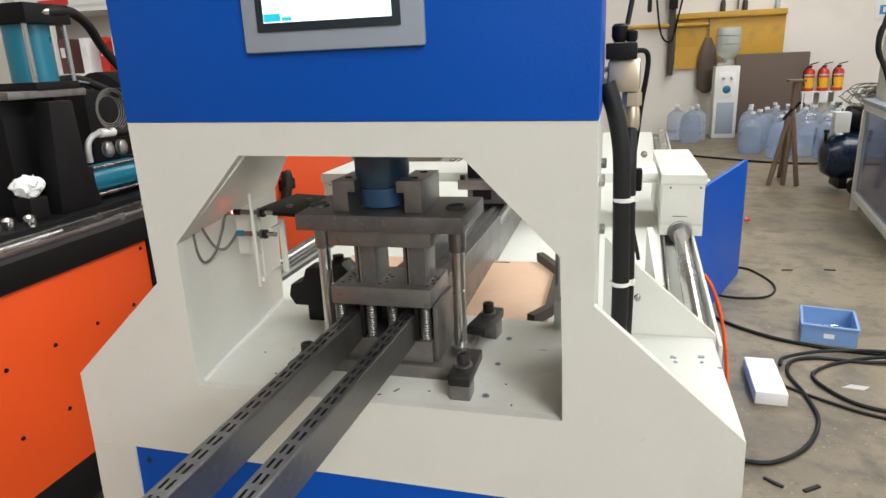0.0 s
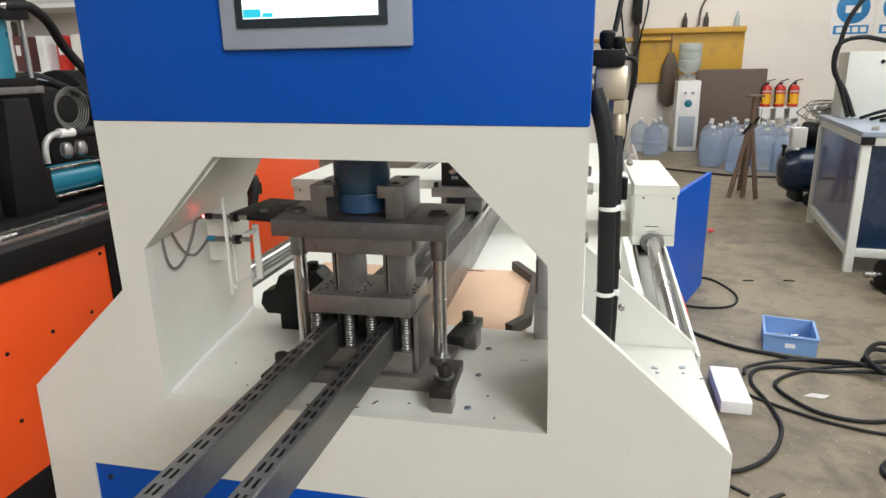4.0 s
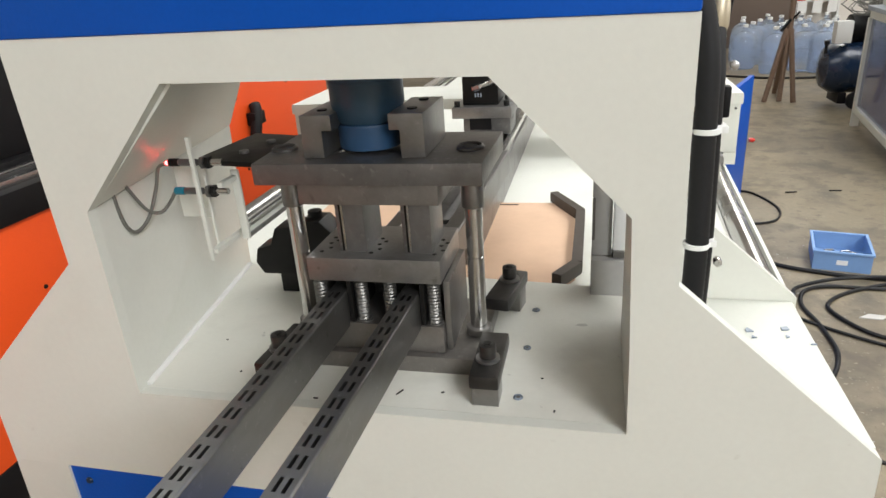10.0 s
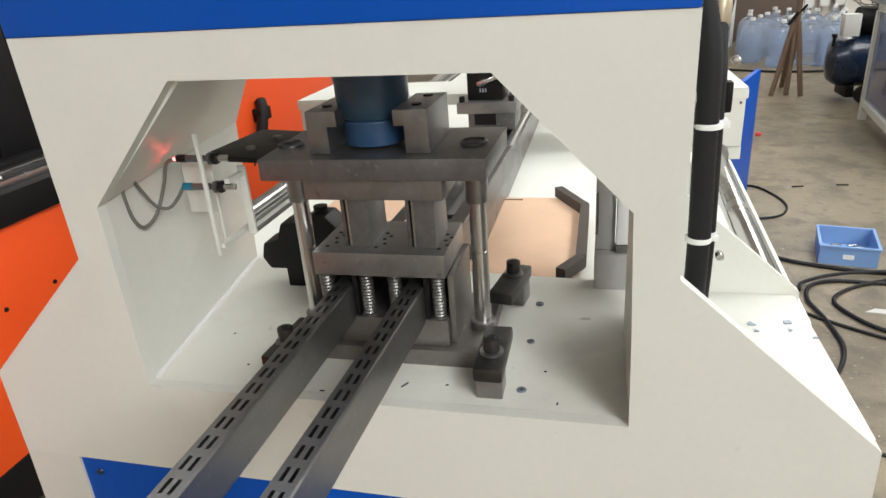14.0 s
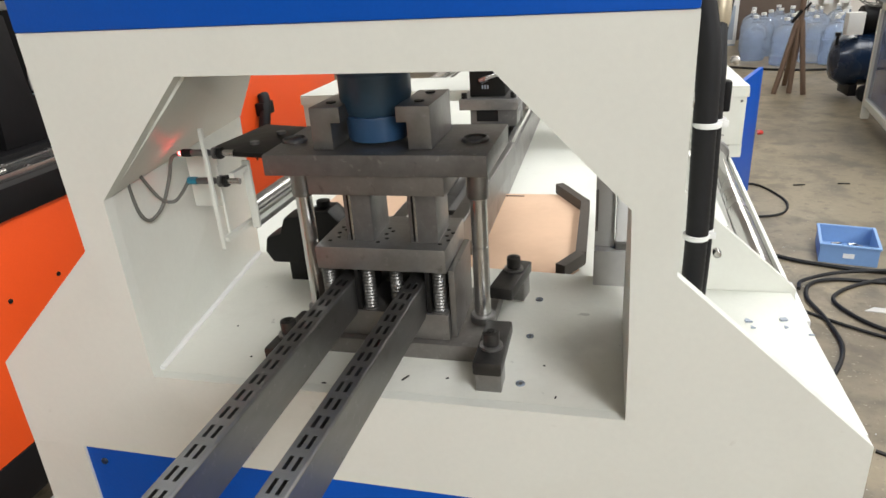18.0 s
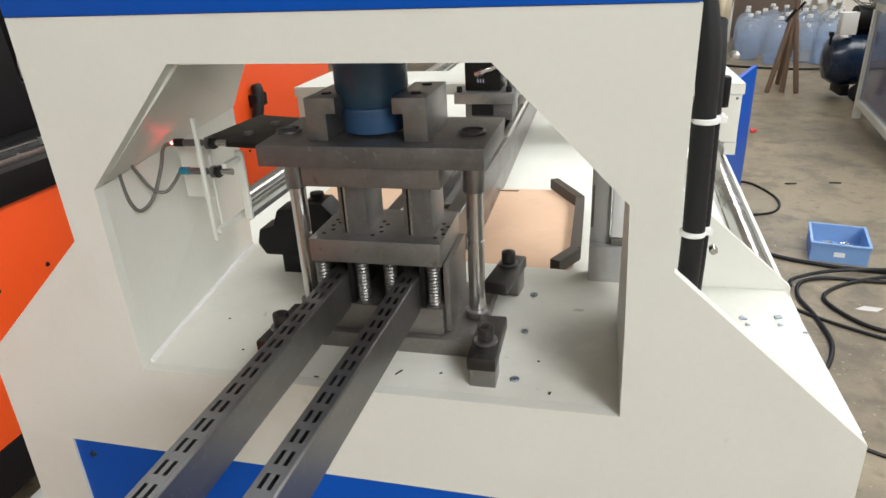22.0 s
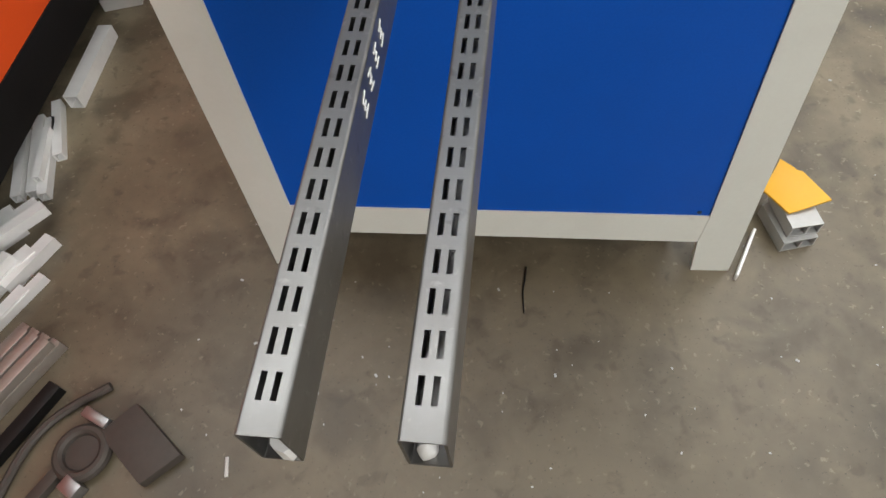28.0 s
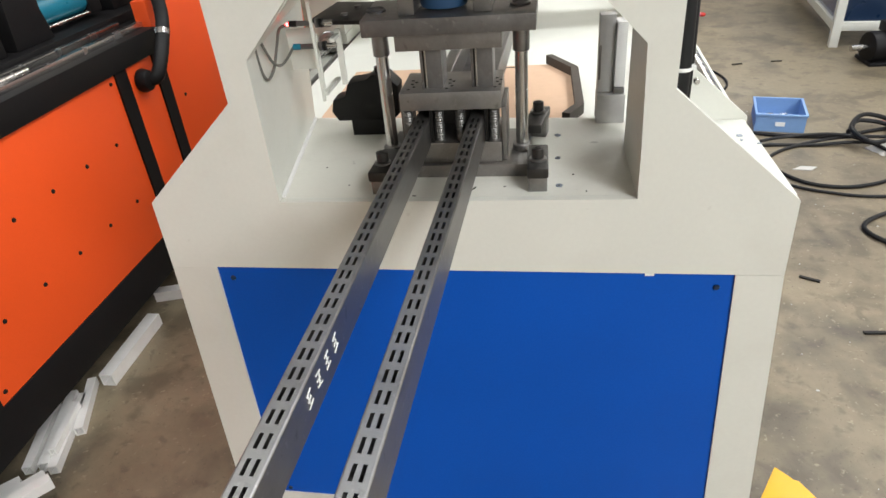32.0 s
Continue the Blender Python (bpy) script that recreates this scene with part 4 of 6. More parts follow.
# cardboard and edge trim lying on the table
whole("cardboard_sheet", prism([(-0.30, 0.335), (0.160, 0.335), (0.188, 0.385), (0.188, 0.602), (0.143, 0.690), (-0.30, 0.690)], 0.8035, 0.8155, 'Z', 0.001), CARD, "tan cardboard sheet laid on the feeding table", "cardboard")
et = bmesh.new()
for a, c in (((0.139, 0.700), (0.190, 0.604)), ((0.190, 0.604), (0.190, 0.385)), ((0.190, 0.385), (0.164, 0.338))):
    d = (Vector(c) - Vector(a)).normalized()
    nrm = Vector((d.y, -d.x)) * 0.0075
    prism([tuple(Vector(a) - nrm), tuple(Vector(c) - nrm), tuple(Vector(c) + nrm), tuple(Vector(a) + nrm)], 0.8158, 0.834, 'Z', bm=et)
whole("edge_strip", et, RUST, "dark brown bent strip along the cardboard's edge", "metal strip", smooth=False)
whole("scratch_mark", bx(0.040, 0.075, 0.674, 0.677, 0.8157, 0.8165), BLACK, "thin dark slit cut in the cardboard", "slit mark")
cg = thing("guide_column", (0.225, 0.25, ZB), "grey steel guide column with a clear plastic post", "column")
part("column_plate", bx(0.2095, 0.2330, 0.276, 0.300, 0.8905, 1.010, 0.001), GREYALU, cg)
part("threaded_strip", bx(0.2095, 0.2130, 0.2715, 0.2755, 0.912, 0.965, 0.0006), BLOCKSTEEL, cg)
part("foot_block", bx(0.2090, 0.2525, 0.262, 0.302, ZB, 0.8900, 0.0015), GREYALU, cg, "dull grey aluminium foot block")
part("clear_post", bx(0.2345, 0.2505, 0.268, 0.300, 0.9005, 1.000, 0.0015), PLASTICW, cg)
part("post_clip", bx(0.2345, 0.2505, 0.266, 0.300, 0.8905, 0.9000, 0.001), STEEL, cg)
# side doors of the feed bed
dr = thing("open_panel", (0.78, 2.6, 0.0), "open blue sheet metal door of the feeding bed", "panel")
part("panel_leaf", slab([(0.55, 2.02, 0.0), (1.0, 3.18, 0.0), (1.0, 3.18, 0.66), (0.55, 2.02, 0.66)], (-0.02, 0.008, 0)), BLUE, dr, smooth=False)
part("latch", lathe((1.003, 3.15, 0.33), [(0.012, 0.0), (0.012, 0.02), (0.006, 0.03)], 10, axis='X'), RED, dr)
dr2 = thing("open_panel", (0.52, 1.75, 0.0), "narrow blue sheet panel beside the feeding bed", "panel")
part("panel_leaf", slab([(0.545, 1.45, 0.0), (0.585, 2.0, 0.0), (0.585, 2.0, 0.64), (0.545, 1.45, 0.64)], (-0.015, 0.001, 0)), BLUE, dr2, smooth=False)

# ---- the orange machine beside it ----
OX = -1.1
om = thing("orange_machine", (OX - 0.35, 1.6, 0), "orange and black machine tool with hydraulic cylinders on its bed", "machine")
part("base_frame", bx(OX - 0.7, OX + 0.003, -1.10, 2.62, 0.105, 0.228, 0.004), BLACK, om)
for y in (-0.95, 0.6, 2.0, 2.5):
    for x in (OX - 0.26, OX - 0.64):
        part("levelling_foot", lathe((x, y, 0), [(0.045, 0.0), (0.045, 0.02), (0.016, 0.025), (0.016, 0.1045)], 14), BLACK, om)
part("top_frame", bx(OX - 0.7, OX + 0.012, -1.10, 1.2215, 0.757, 0.828, 0.004), BLACK, om)
for y0, y1 in ((-1.1, -1.03), (0.084, 0.164), (0.955, 1.012), (1.165, 1.222)):
    part("frame_post", bx(OX - 0.05, OX + 0.006, y0, y1, 0.2285, 0.7565), BLACK, om)
for a, c in ((-1.029, 0.083), (0.165, 0.954), (1.013, 1.164)):
    pn = part("side_panel", bx(OX - 0.012, OX, a, c, 0.2288, 0.7562, 0.001), ORANGE, om, "orange sheet metal panel")
    if c - a > 0.3:
        for k in range(-9, 7):
            yy = 0.275 + 0.1465 * k
            if a + 0.03 < yy < c - 0.03:
                for z in (0.393, 0.578):
                    part("panel_screw", lathe((OX, yy, z), [(0.006, 0.0), (0.005, 0.003), (0.002, 0.0035)], 10, axis='X'), BLACK, pn)
        for yy in (a + 0.025, c - 0.025):
            for z in (0.255, 0.735):
                part("panel_screw", lathe((OX, yy, z), [(0.006, 0.0), (0.005, 0.003), (0.002, 0.0035)], 10, axis='X'), BLACK, pn)
rc = part("rear_cover", bx(OX - 0.05, OX, 1.2225, 2.62, 0.2288, 0.905, 0.003), ORANGE, om, "tall orange sheet metal cover")
for y in (1.30, 1.75, 2.18, 2.54):
    for z in (0.30, 0.58, 0.85):
        part("panel_screw", lathe((OX, y, z), [(0.006, 0.0), (0.005, 0.003), (0.002, 0.0035)], 10, axis='X'), BLACK, rc)
part("rear_frame", bx(OX - 0.7, OX - 0.052, 1.2225, 2.62, 0.757, 0.828, 0.004), BLACK, om)
part("back_panel", bx(OX - 0.69, OX - 0.66, -1.02, 1.22, 0.2288, 0.7562), BLACK, om)
part("end_panel", bx(OX - 0.655, OX - 0.055, -1.09, -1.07, 0.2288, 0.7562), ORANGE, om)
for x in (-1.135, -1.215):
    part("slide_rail", bx(x - 0.011, x + 0.011, -0.95, 1.215, 0.8285, 0.846, 0.002), CHROME, om, "bright slide rail")
part("slide_rail", rod((-1.165, -0.95, 0.842), (-1.165, 0.72, 0.842), 0.010, 14), CHROME, om)
part("slide_bed", bx(-1.75, -1.235, -0.6, 2.6, 0.8285, 0.858, 0.003), BLACK, om)
hd = part("tool_head", bx(-1.58, -1.37, 0.80, 1.00, 0.8585, 1.19, 0.006), BLACK, om, "black tool head")
part("head_plate", bx(-1.60, -1.31, 0.78, 1.06, 1.1905, 1.212, 0.003), STEEL, hd)
part("head_foot", prism([(0.84, 0.8585), (1.00, 0.8585), (0.985, 0.93), (0.965, 1.00), (0.955, 1.18), (0.87, 1.18)], -1.329, -1.27, 'X', 0.004), BLACK, hd)
cy = part("vertical_cylinder", lathe((-1.385, 0.955, 0), [(0.062, 1.235), (0.062, 1.395)], 28), TEAL, om, "teal hydraulic cylinder")
part("cylinder_flange", bx(-1.465, -1.305, 0.875, 1.035, 1.2125, 1.2345, 0.003), BLACK, cy)
part("cylinder_head", bx(-1.475, -1.295, 0.875, 1.035, 1.3955, 1.450, 0.003), BLACK, cy)
for x in (-1.455, -1.315):
    for y in (0.885, 1.025):
        part("tie_rod", rod((x, y, 1.235), (x, y, 1.395), 0.007, 10), CHROME, cy)
hc = part("horizontal_cylinder", rod((-1.35, 1.02, 0.922), (-1.35, 1.24, 0.922), 0.046, 26), TEAL, om, "teal horizontal hydraulic cylinder")
part("cylinder_head", bx(-1.40, -1.30, 1.2405, 1.30, 0.872, 0.972, 0.004), BLACK, hc)
part("cylinder_head", bx(-1.40, -1.30, 0.975, 1.0195, 0.872, 0.972, 0.004), BLACK, hc)
part("tie_rod", rod((-1.31, 1.02, 0.964), (-1.31, 1.24, 0.964), 0.006, 10), CHROME, hc)
part("tie_rod", rod((-1.31, 1.02, 0.878), (-1.31, 1.24, 0.878), 0.006, 10), CHROME, hc)
part("bright_pipe", hose([(-1.33, 1.043, 0.980), (-1.33, 1.043, 1.015), (-1.33, 1.052, 1.044), (-1.33, 1.078, 1.062), (-1.33, 1.12, 1.067)], 0.0095, 12, 6), GREYALU, om, "bright bent hydraulic pipe")
part("pipe_sleeve", rod((-1.33, 1.105, 1.066), (-1.33, 1.166, 1.064), 0.0145, 14), ALU, om)
part("black_hose", hose([(-1.33, 1.166, 1.064), (-1.33, 1.27, 1.059), (-1.31, 1.42, 1.05), (-1.29, 1.6, 1.03)], 0.016, 12, 6), RUBBER, om)
for y in (0.997, 1.134, 1.196):
    part("ball_fitting", lathe((-1.335, y, 0), [(0.008, 0.985), (0.018, 0.995), (0.020, 1.015), (0.014, 1.032), (0.006, 1.036)], 14), STEEL, om)
part("pump_housing", bx(-1.78, -1.50, 1.25, 1.75, 0.8585, 1.20, 0.012), BLACK, om)
part("pump_motor", rod((-1.62, 1.45, 1.12), (-1.62, 2.1, 1.12), 0.14, 24, bevel=0.01), BLACK, om)
part("valve_bank", bx(-1.42, -1.30, 1.36, 1.52, 0.8585, 0.93, 0.004), BLACK, om)
for y in (1.40, 1.46, 1.55):
    part("pipe_fitting", rod((-1.30, y, 0.915), (-1.235, y + 0.02, 0.925), 0.017, 14, bevel=0.003), CHROME, om)
part("black_hose", hose([(-1.31, 0.955, 1.425), (-1.30, 0.985, 1.43), (-1.31, 1.06, 1.432), (-1.32, 1.13, 1.395), (-1.35, 1.21, 1.33), (-1.34, 1.28, 1.25), (-1.33, 1.4, 1.12)], 0.0145, 12, 8), RUBBER, om, "thick black hydraulic hose")
part("hose_end", rod((-1.315, 0.90, 1.420), (-1.305, 0.985, 1.432), 0.016, 12), CHROME, om)
part("black_hose", hose([(-1.35, 0.97, 1.235), (-1.34, 1.06, 1.238), (-1.34, 1.14, 1.215), (-1.335, 1.21, 1.185), (-1.33, 1.30, 1.14), (-1.32, 1.5, 1.05)], 0.0135, 12, 8), RUBBER, om, "thick black hydraulic hose")
part("hose_end", rod((-1.36, 0.93, 1.233), (-1.345, 1.03, 1.238), 0.0155, 12), BRASS, om)
for i in range(5):
    rr = 0.048 + 0.006 * i
    pts = [(-1.335 + 0.004 * i, 1.168 + rr * math.cos(a), 1.136 + rr * 0.95 * math.sin(a)) for a in [k * math.pi / 6 for k in range(13)]]
    part("wire_loop", hose(pts, 0.0018, 6, 4), CABLEG, om)
part("wire_loop", hose([(-1.34, 0.99, 1.215), (-1.33, 1.03, 1.232), (-1.33, 1.10, 1.225), (-1.335, 1.16, 1.205)], 0.003, 6, 6), GREYP, om)
part("drain_hose", hose([(-1.10, 1.085, 0.700), (-1.055, 1.09, 0.705), (-1.045, 1.12, 0.74), (-1.05, 1.18, 0.80), (-1.06, 1.23, 0.86), (-1.08, 1.26, 0.93), (-1.13, 1.28, 0.96), (-1.23, 1.30, 0.955)], 0.021, 14, 6, 0.02), RUBBER, om, "black drain hose")
part("hose_boss", lathe((-1.0985, 1.075, 0.700), [(0.034, 0.0), (0.036, 0.01), (0.030, 0.03), (0.022, 0.035)], 18, axis='X'), BLACK, om)
part("hose_clip", rod((-1.052, 1.187, 0.808), (-1.054, 1.197, 0.822), 0.0235, 14), CHROME, om)
part("cover_hose", hose([(-1.082, 1.845, 0.812), (-1.072, 1.835, 0.790), (-1.070, 1.815, 0.735), (-1.076, 1.795, 0.668)], 0.022, 12, 6, 0.02), RUBBER, om, "black hose stub on the orange cover")
part("cover_boss", bx(-1.0995, -1.062, 1.80, 1.885, 0.735, 0.785, 0.006), BLACK, om)
# odds on its bed
whole("steel_block", bx(-1.33, -1.27, 0.74, 0.80, 0.8585, 0.925, 0.003), BLACK, "black steel block on the machine bed", "block")
rg = bmesh.new()
bmesh.ops.create_icosphere(rg, subdivisions=4, radius=1.0)
for v in rg.verts:
    n = noise.noise_vector(v.co * 2.3) * 0.35 + noise.noise_vector(v.co * 6.0) * 0.14
    v.co = Vector((-1.30 + 0.040 * (v.co.x + n.x), 0.77 + 0.040 * (v.co.y + n.y), 0.954 + 0.030 * (max(v.co.z, -0.9) + n.z)))
whole("cotton_rag", rg, FOAM, "crumpled white cotton rag on the machine bed", "rag")
for i, (x, y) in enumerate(((-1.25, 0.60), (-1.27, 0.66), (-1.24, 0.70))):
    whole("pipe_clamp", lathe((x, y, 0), [(0.012, 0.8285 if x > -1.236 else 0.8585), (0.016, 0.87), (0.016, 0.885), (0.008, 0.892)], 10), CHROME, "small bright pipe clamp lying on the bed", "clamp", "clamps on the machine bed")

# ---- racks far behind the orange machine ----
ck = thing("storage_rack", (-4.1, 4.2, 0), "white steel storage rack with a brown cabinet and papers", "rack")
for x in (-4.75, -4.28, -3.55):
    part("rack_post", bx(x - 0.02, x + 0.02, 4.0, 4.04, 0.0, 2.1), PLASTICW, ck)
for z in (0.6, 1.27, 1.78):
    part("rack_shelf", bx(-4.77, -3.53, 3.98, 4.42, z - 0.03, z), PLASTICW, ck)
part("rack_back", bx(-4.77, -3.53, 4.42, 4.44, 0.0, 2.1), WALL, ck)
bc = thing("cabinet_box", (-4.42, 4.15, 1.27), "dark brown cardboard box on the rack shelf", "box")
part("box_body", bx(-4.60, -4.40, 4.03, 4.25, 1.27, 1.68, 0.004), BROWN, bc)
part("box_tape", bx(-4.52, -4.49, 4.026, 4.0295, 1.27, 1.68), RUST, bc)
for x, c in ((-4.22, MAROON), (-4.0, FOAM), (-3.82, RED), (-3.68, WALL), (-4.32, MAROON)):
    p = thing("paper_folder", (x, 4.1, 1.27), "worn card folder standing on the rack", "folder", "folders on the rack")
    part("cover", bx(x - 0.04, x + 0.04, 4.03, 4.2, 1.27, 1.55, 0.003), c, p)
    part("spine_label", bx(x - 0.02, x + 0.02, 4.026, 4.0295, 1.40, 1.48), PLASTICW, p)
sp = thing("notice_paper", (-4.05, 3.97, 1.79), "white printed notice with rows of dark writing", "notice")
part("sheet", bx(-4.55, -3.6, 3.972, 3.978, 1.80, 2.08), PLASTICW, sp)
for j in range(2):
    for i in range(7):
        part("text_bar", bx(-4.5 + i * 0.125, -4.42 + i * 0.125, 3.969, 3.9715, 1.87 + j * 0.08, 1.905 + j * 0.08), BLACK, sp)
part("red_band", bx(-4.32, -4.02, 3.969, 3.9715, 1.805, 1.85), RED, sp)

# ---- floor scraps beside the machine ----
random.seed(4)


def scrap_strip(x0, y0, x1, y1, w, z=0.0, label="short offcut of white aluminium channel on the floor"):
    x0, x1, y0, y1 = x0 + 0.085, x1 + 0.085, y0 - 0.04, y1 - 0.04
    d = Vector((x1 - x0, y1 - y0, 0))
    L = d.length
    m = Matrix.Translation(((x0 + x1) / 2, (y0 + y1) / 2, z + 0.001)) @ Matrix.Rotation(math.atan2(d.y, d.x), 4, 'Z')
    b = bmesh.new()
    h = w * 0.95
    bx(-L / 2, L / 2, -w / 2, w / 2, 0.0, 0.003, bm=b, m=m)
    bx(-L / 2, L / 2, -w / 2, -w / 2 + 0.004, 0.003, h, bm=b, m=m)
    bx(-L / 2, L / 2, w / 2 - 0.004, w / 2, 0.003, h, bm=b, m=m)
    bx(-L / 2, L / 2, -w / 2, w / 2, h, h + 0.003, bm=b, m=m)
    return whole("channel_offcut", b, ALU, label, "metal offcut", "channel offcuts on the floor", smooth=False)


for row in ((-1.15, 0.955, -1.26, 0.925, 0.036), (-1.10, 0.99, -1.20, 0.955, 0.026), (-1.194, 0.795, -1.189, 0.512, 0.040),
            (-1.238, 0.515, -1.160, 0.330, 0.024), (-1.230, 0.455, -1.150, 0.206, 0.024), (-1.262, 0.46, -1.178, 0.212, 0.026), (-1.29, 0.42, -1.215, 0.20, 0.024),
            (-1.145, 0.180, -1.215, 0.090, 0.034), (-1.165, 0.120, -1.25, 0.02, 0.030), (-1.075, 0.085, -1.135, -0.045, 0.030), (-1.105, 0.05, -1.20, -0.10, 0.034),
            (-1.085, -0.045, -1.15, -0.19, 0.026), (-1.15, -0.02, -1.22, -0.20, 0.030), (-1.13, -0.17, -1.25, -0.30, 0.034), (-1.20, 0.16, -1.30, 0.06, 0.03), (-1.10, 0.15, -1.19, 0.045, 0.026, 0.036), (-1.13, 0.02, -1.19, -0.13, 0.024, 0.036), (-1.16, 0.08, -1.235, -0.04, 0.022, 0.034),
            (-1.12, -0.10, -1.20, -0.24, 0.024, 0.034), (-1.205, 0.40, -1.165, 0.24, 0.018, 0.028), (-1.06, -0.01, -1.115, -0.12, 0.020), (-1.095, -0.20, -1.17, -0.34, 0.026)):
    scrap_strip(*row)


def bar(p0, p1, w, h, mat, name, label, cat, group="", z=0.0):
    d = Vector((p1[0] - p0[0], p1[1] - p0[1], 0))
    m = Matrix.Translation(((p0[0] + p1[0]) / 2, (p0[1] + p1[1]) / 2, z)) @ Matrix.Rotation(math.atan2(d.y, d.x), 4, 'Z')
    return whole(name, bx(-d.length / 2, d.length / 2, -w / 2, w / 2, 0.0, h, 0.0015, m=m), mat, label, cat, group)


OLDSTEEL = material("tarnished_flat_steel", (0.36, 0.315, 0.275), 0.42, metal=0.55, vary=0.2, scale=10, bump=0.04, stretch=(0.2, 1, 1), dirt=0.4, dirt_color=(0.14, 0.085, 0.06))
for i in range(4):
    bar((-0.873 - i * 0.027, -0.207 + i * 0.011), (-1.10 - i * 0.027, -0.64 + i * 0.011), 0.024, 0.030, OLDSTEEL, "flat_bar", "tarnished flat steel bar in a floor stack", "steel bar", "stacked steel bars")
for i in range(3):
    bar((-0.880 - i * 0.028, -0.215 + i * 0.011), (-1.10 - i * 0.028, -0.64 + i * 0.011), 0.025, 0.022, OLDSTEEL, "flat_bar", "tarnished flat steel bar in a floor stack", "steel bar", "stacked steel bars", 0.0305)
bar((-0.843, -0.298), (-1.00, -0.62), 0.030, 0.026, BLACKOX, "angle_bar", "dark steel bar lying beside the stack", "steel bar", "stacked steel bars")
rs = hose([(-0.736, -0.293, 0.009), (-0.812, -0.347, 0.009), (-0.857, -0.410, 0.009), (-0.876, -0.50, 0.009), (-0.89, -0.62, 0.009)], 0.009, 8, 6)
whole("bent_rod", rs, RUST, "bent rusty round rod on the floor", "rod")
bk = prism([(-0.663, -0.330), (-0.548, -0.422), (-0.610, -0.478), (-0.720, -0.389)], 0.0, 0.026, 'Z', 0.003)
whole("steel_block", bk, RUST, "flat brown rusty steel block on the floor", "steel block")
vs = thing("bench_vice", (-0.742, -0.43, 0), "small rusty casting with bright jaws on the floor", "vice")
ring = [(0.044 + 0.012 * math.cos(a), 0.016 + 0.012 * math.sin(a)) for a in [k * math.pi / 5 for k in range(10)]]
rb_ = bmesh.new()
rows = [[rb_.verts.new((-0.742 + r * math.cos(a), -0.425 + r * math.sin(a), z)) for r, z in ring] for a in [k * math.pi / 12 for k in range(24)]]
for i in range(24):
    for j in range(10):
        rb_.faces.new((rows[i][j], rows[(i + 1) % 24][j], rows[(i + 1) % 24][(j + 1) % 10], rows[i][(j + 1) % 10]))
part("vice_ring", rb_, RUST, vs)
part("vice_web", lathe((-0.742, -0.425, 0), [(0.030, 0.001), (0.034, 0.004), (0.034, 0.016), (0.012, 0.018)], 24), RUST, vs)
part("vice_jaw", bx(-0.030, 0.030, -0.010, 0.010, 0.0, 0.034, 0.003, m=Matrix.Translation((-0.732, -0.362, 0)) @ Matrix.Rotation(radians(-24), 4, 'Z')), STEEL, vs)
part("vice_jaw", bx(-0.020, 0.020, -0.014, 0.014, 0.0, 0.030, 0.003, m=Matrix.Translation((-0.738, -0.488, 0)) @ Matrix.Rotation(radians(-30), 4, 'Z')), STEEL, vs)
part("vice_screw", rod((-0.765, -0.350, 0.012), (-0.690, -0.383, 0.012), 0.007, 10), STEEL, vs)
part("vice_arm", bx(-0.012, 0.012, -0.07, 0.0, 0.0, 0.020, 0.003, m=Matrix.Translation((-0.775, -0.455, 0)) @ Matrix.Rotation(radians(-30), 4, 'Z')), RUST, vs)
bar((-0.470, -0.417), (-0.463, -0.453), 0.007, 0.004, DULLW, "wood_chip", "small pale wood chip on the floor", "chip")
# yellow sheet on offcuts by the leg
yb = prism([(0.562, 0.150), (0.612, 0.232), (0.635, 0.208), (0.639, 0.201), (0.649, 0.197), (0.687, 0.121), (0.602, 0.093)], 0.0, 0.005, 'Z', 0.0018)
for v in yb.verts:
    v.co.z += 0.068 + 0.12 * (v.co.x - 0.59) ** 2 * 8 + 0.03 * (v.co.y - 0.1)
whole("plastic_sheet", yb, YELLOW, "bright yellow plastic sheet lying on offcuts", "plastic sheet")
for i, (x, y, w, z0, a) in enumerate(((0.620, 0.104, 0.036, 0.0, 104), (0.626, 0.116, 0.032, 0.034, 101))):
    b = bmesh.new()
    m = Matrix.Translation((x, y, 0)) @ Matrix.Rotation(radians(a), 4, 'Z')
    for z1 in (0.0, 0.029):
        bx(-0.05, 0.05, -w, w, z0 + z1, z0 + z1 + 0.003, bm=b, m=m)
    for s in (-w, -0.006, w - 0.003):
        bx(-0.05, 0.05, s, s + 0.003, z0 + 0.003, z0 + 0.029, bm=b, m=m)
    whole("channel_offcut", b, GREYALU, "short grey aluminium offcut under the yellow sheet", "metal offcut", "offcuts under the yellow sheet", smooth=False)
# bright bar added for the light on the right leg's side flange
bar((0.497, -0.022), (0.553, 0.092), 0.006, 0.02, ALU, "lit_flange_strip", "thin bright bar standing in for the lit side flange of the machine's leg", "metal strip")
# chips on the floor and bed
cb = bmesh.new()
for i in range(300):
    x, y = random.uniform(-0.6, 1.6), random.uniform(-0.75, 2.6) if i % 3 else random.uniform(-0.75, 0.3)
    if -0.47 < x < 0.47 and y > -0.01:
        continue
    s = random.choice((0.0009, 0.0011, 0.0014, 0.0022))
    m = Matrix.Translation((x, y, 0.0)) @ Matrix.Rotation(random.uniform(0, 6.28), 4, 'Z')
    bx(-s * 1.6, s * 1.6, -s, s, 0.0, s * 0.7, bm=cb, m=m)
tagged(whole("floor_chips", cb, GREYALU, "scattered bright metal chips on the concrete", "chips", kind="stuff"), kind="stuff")
cb = bmesh.new()
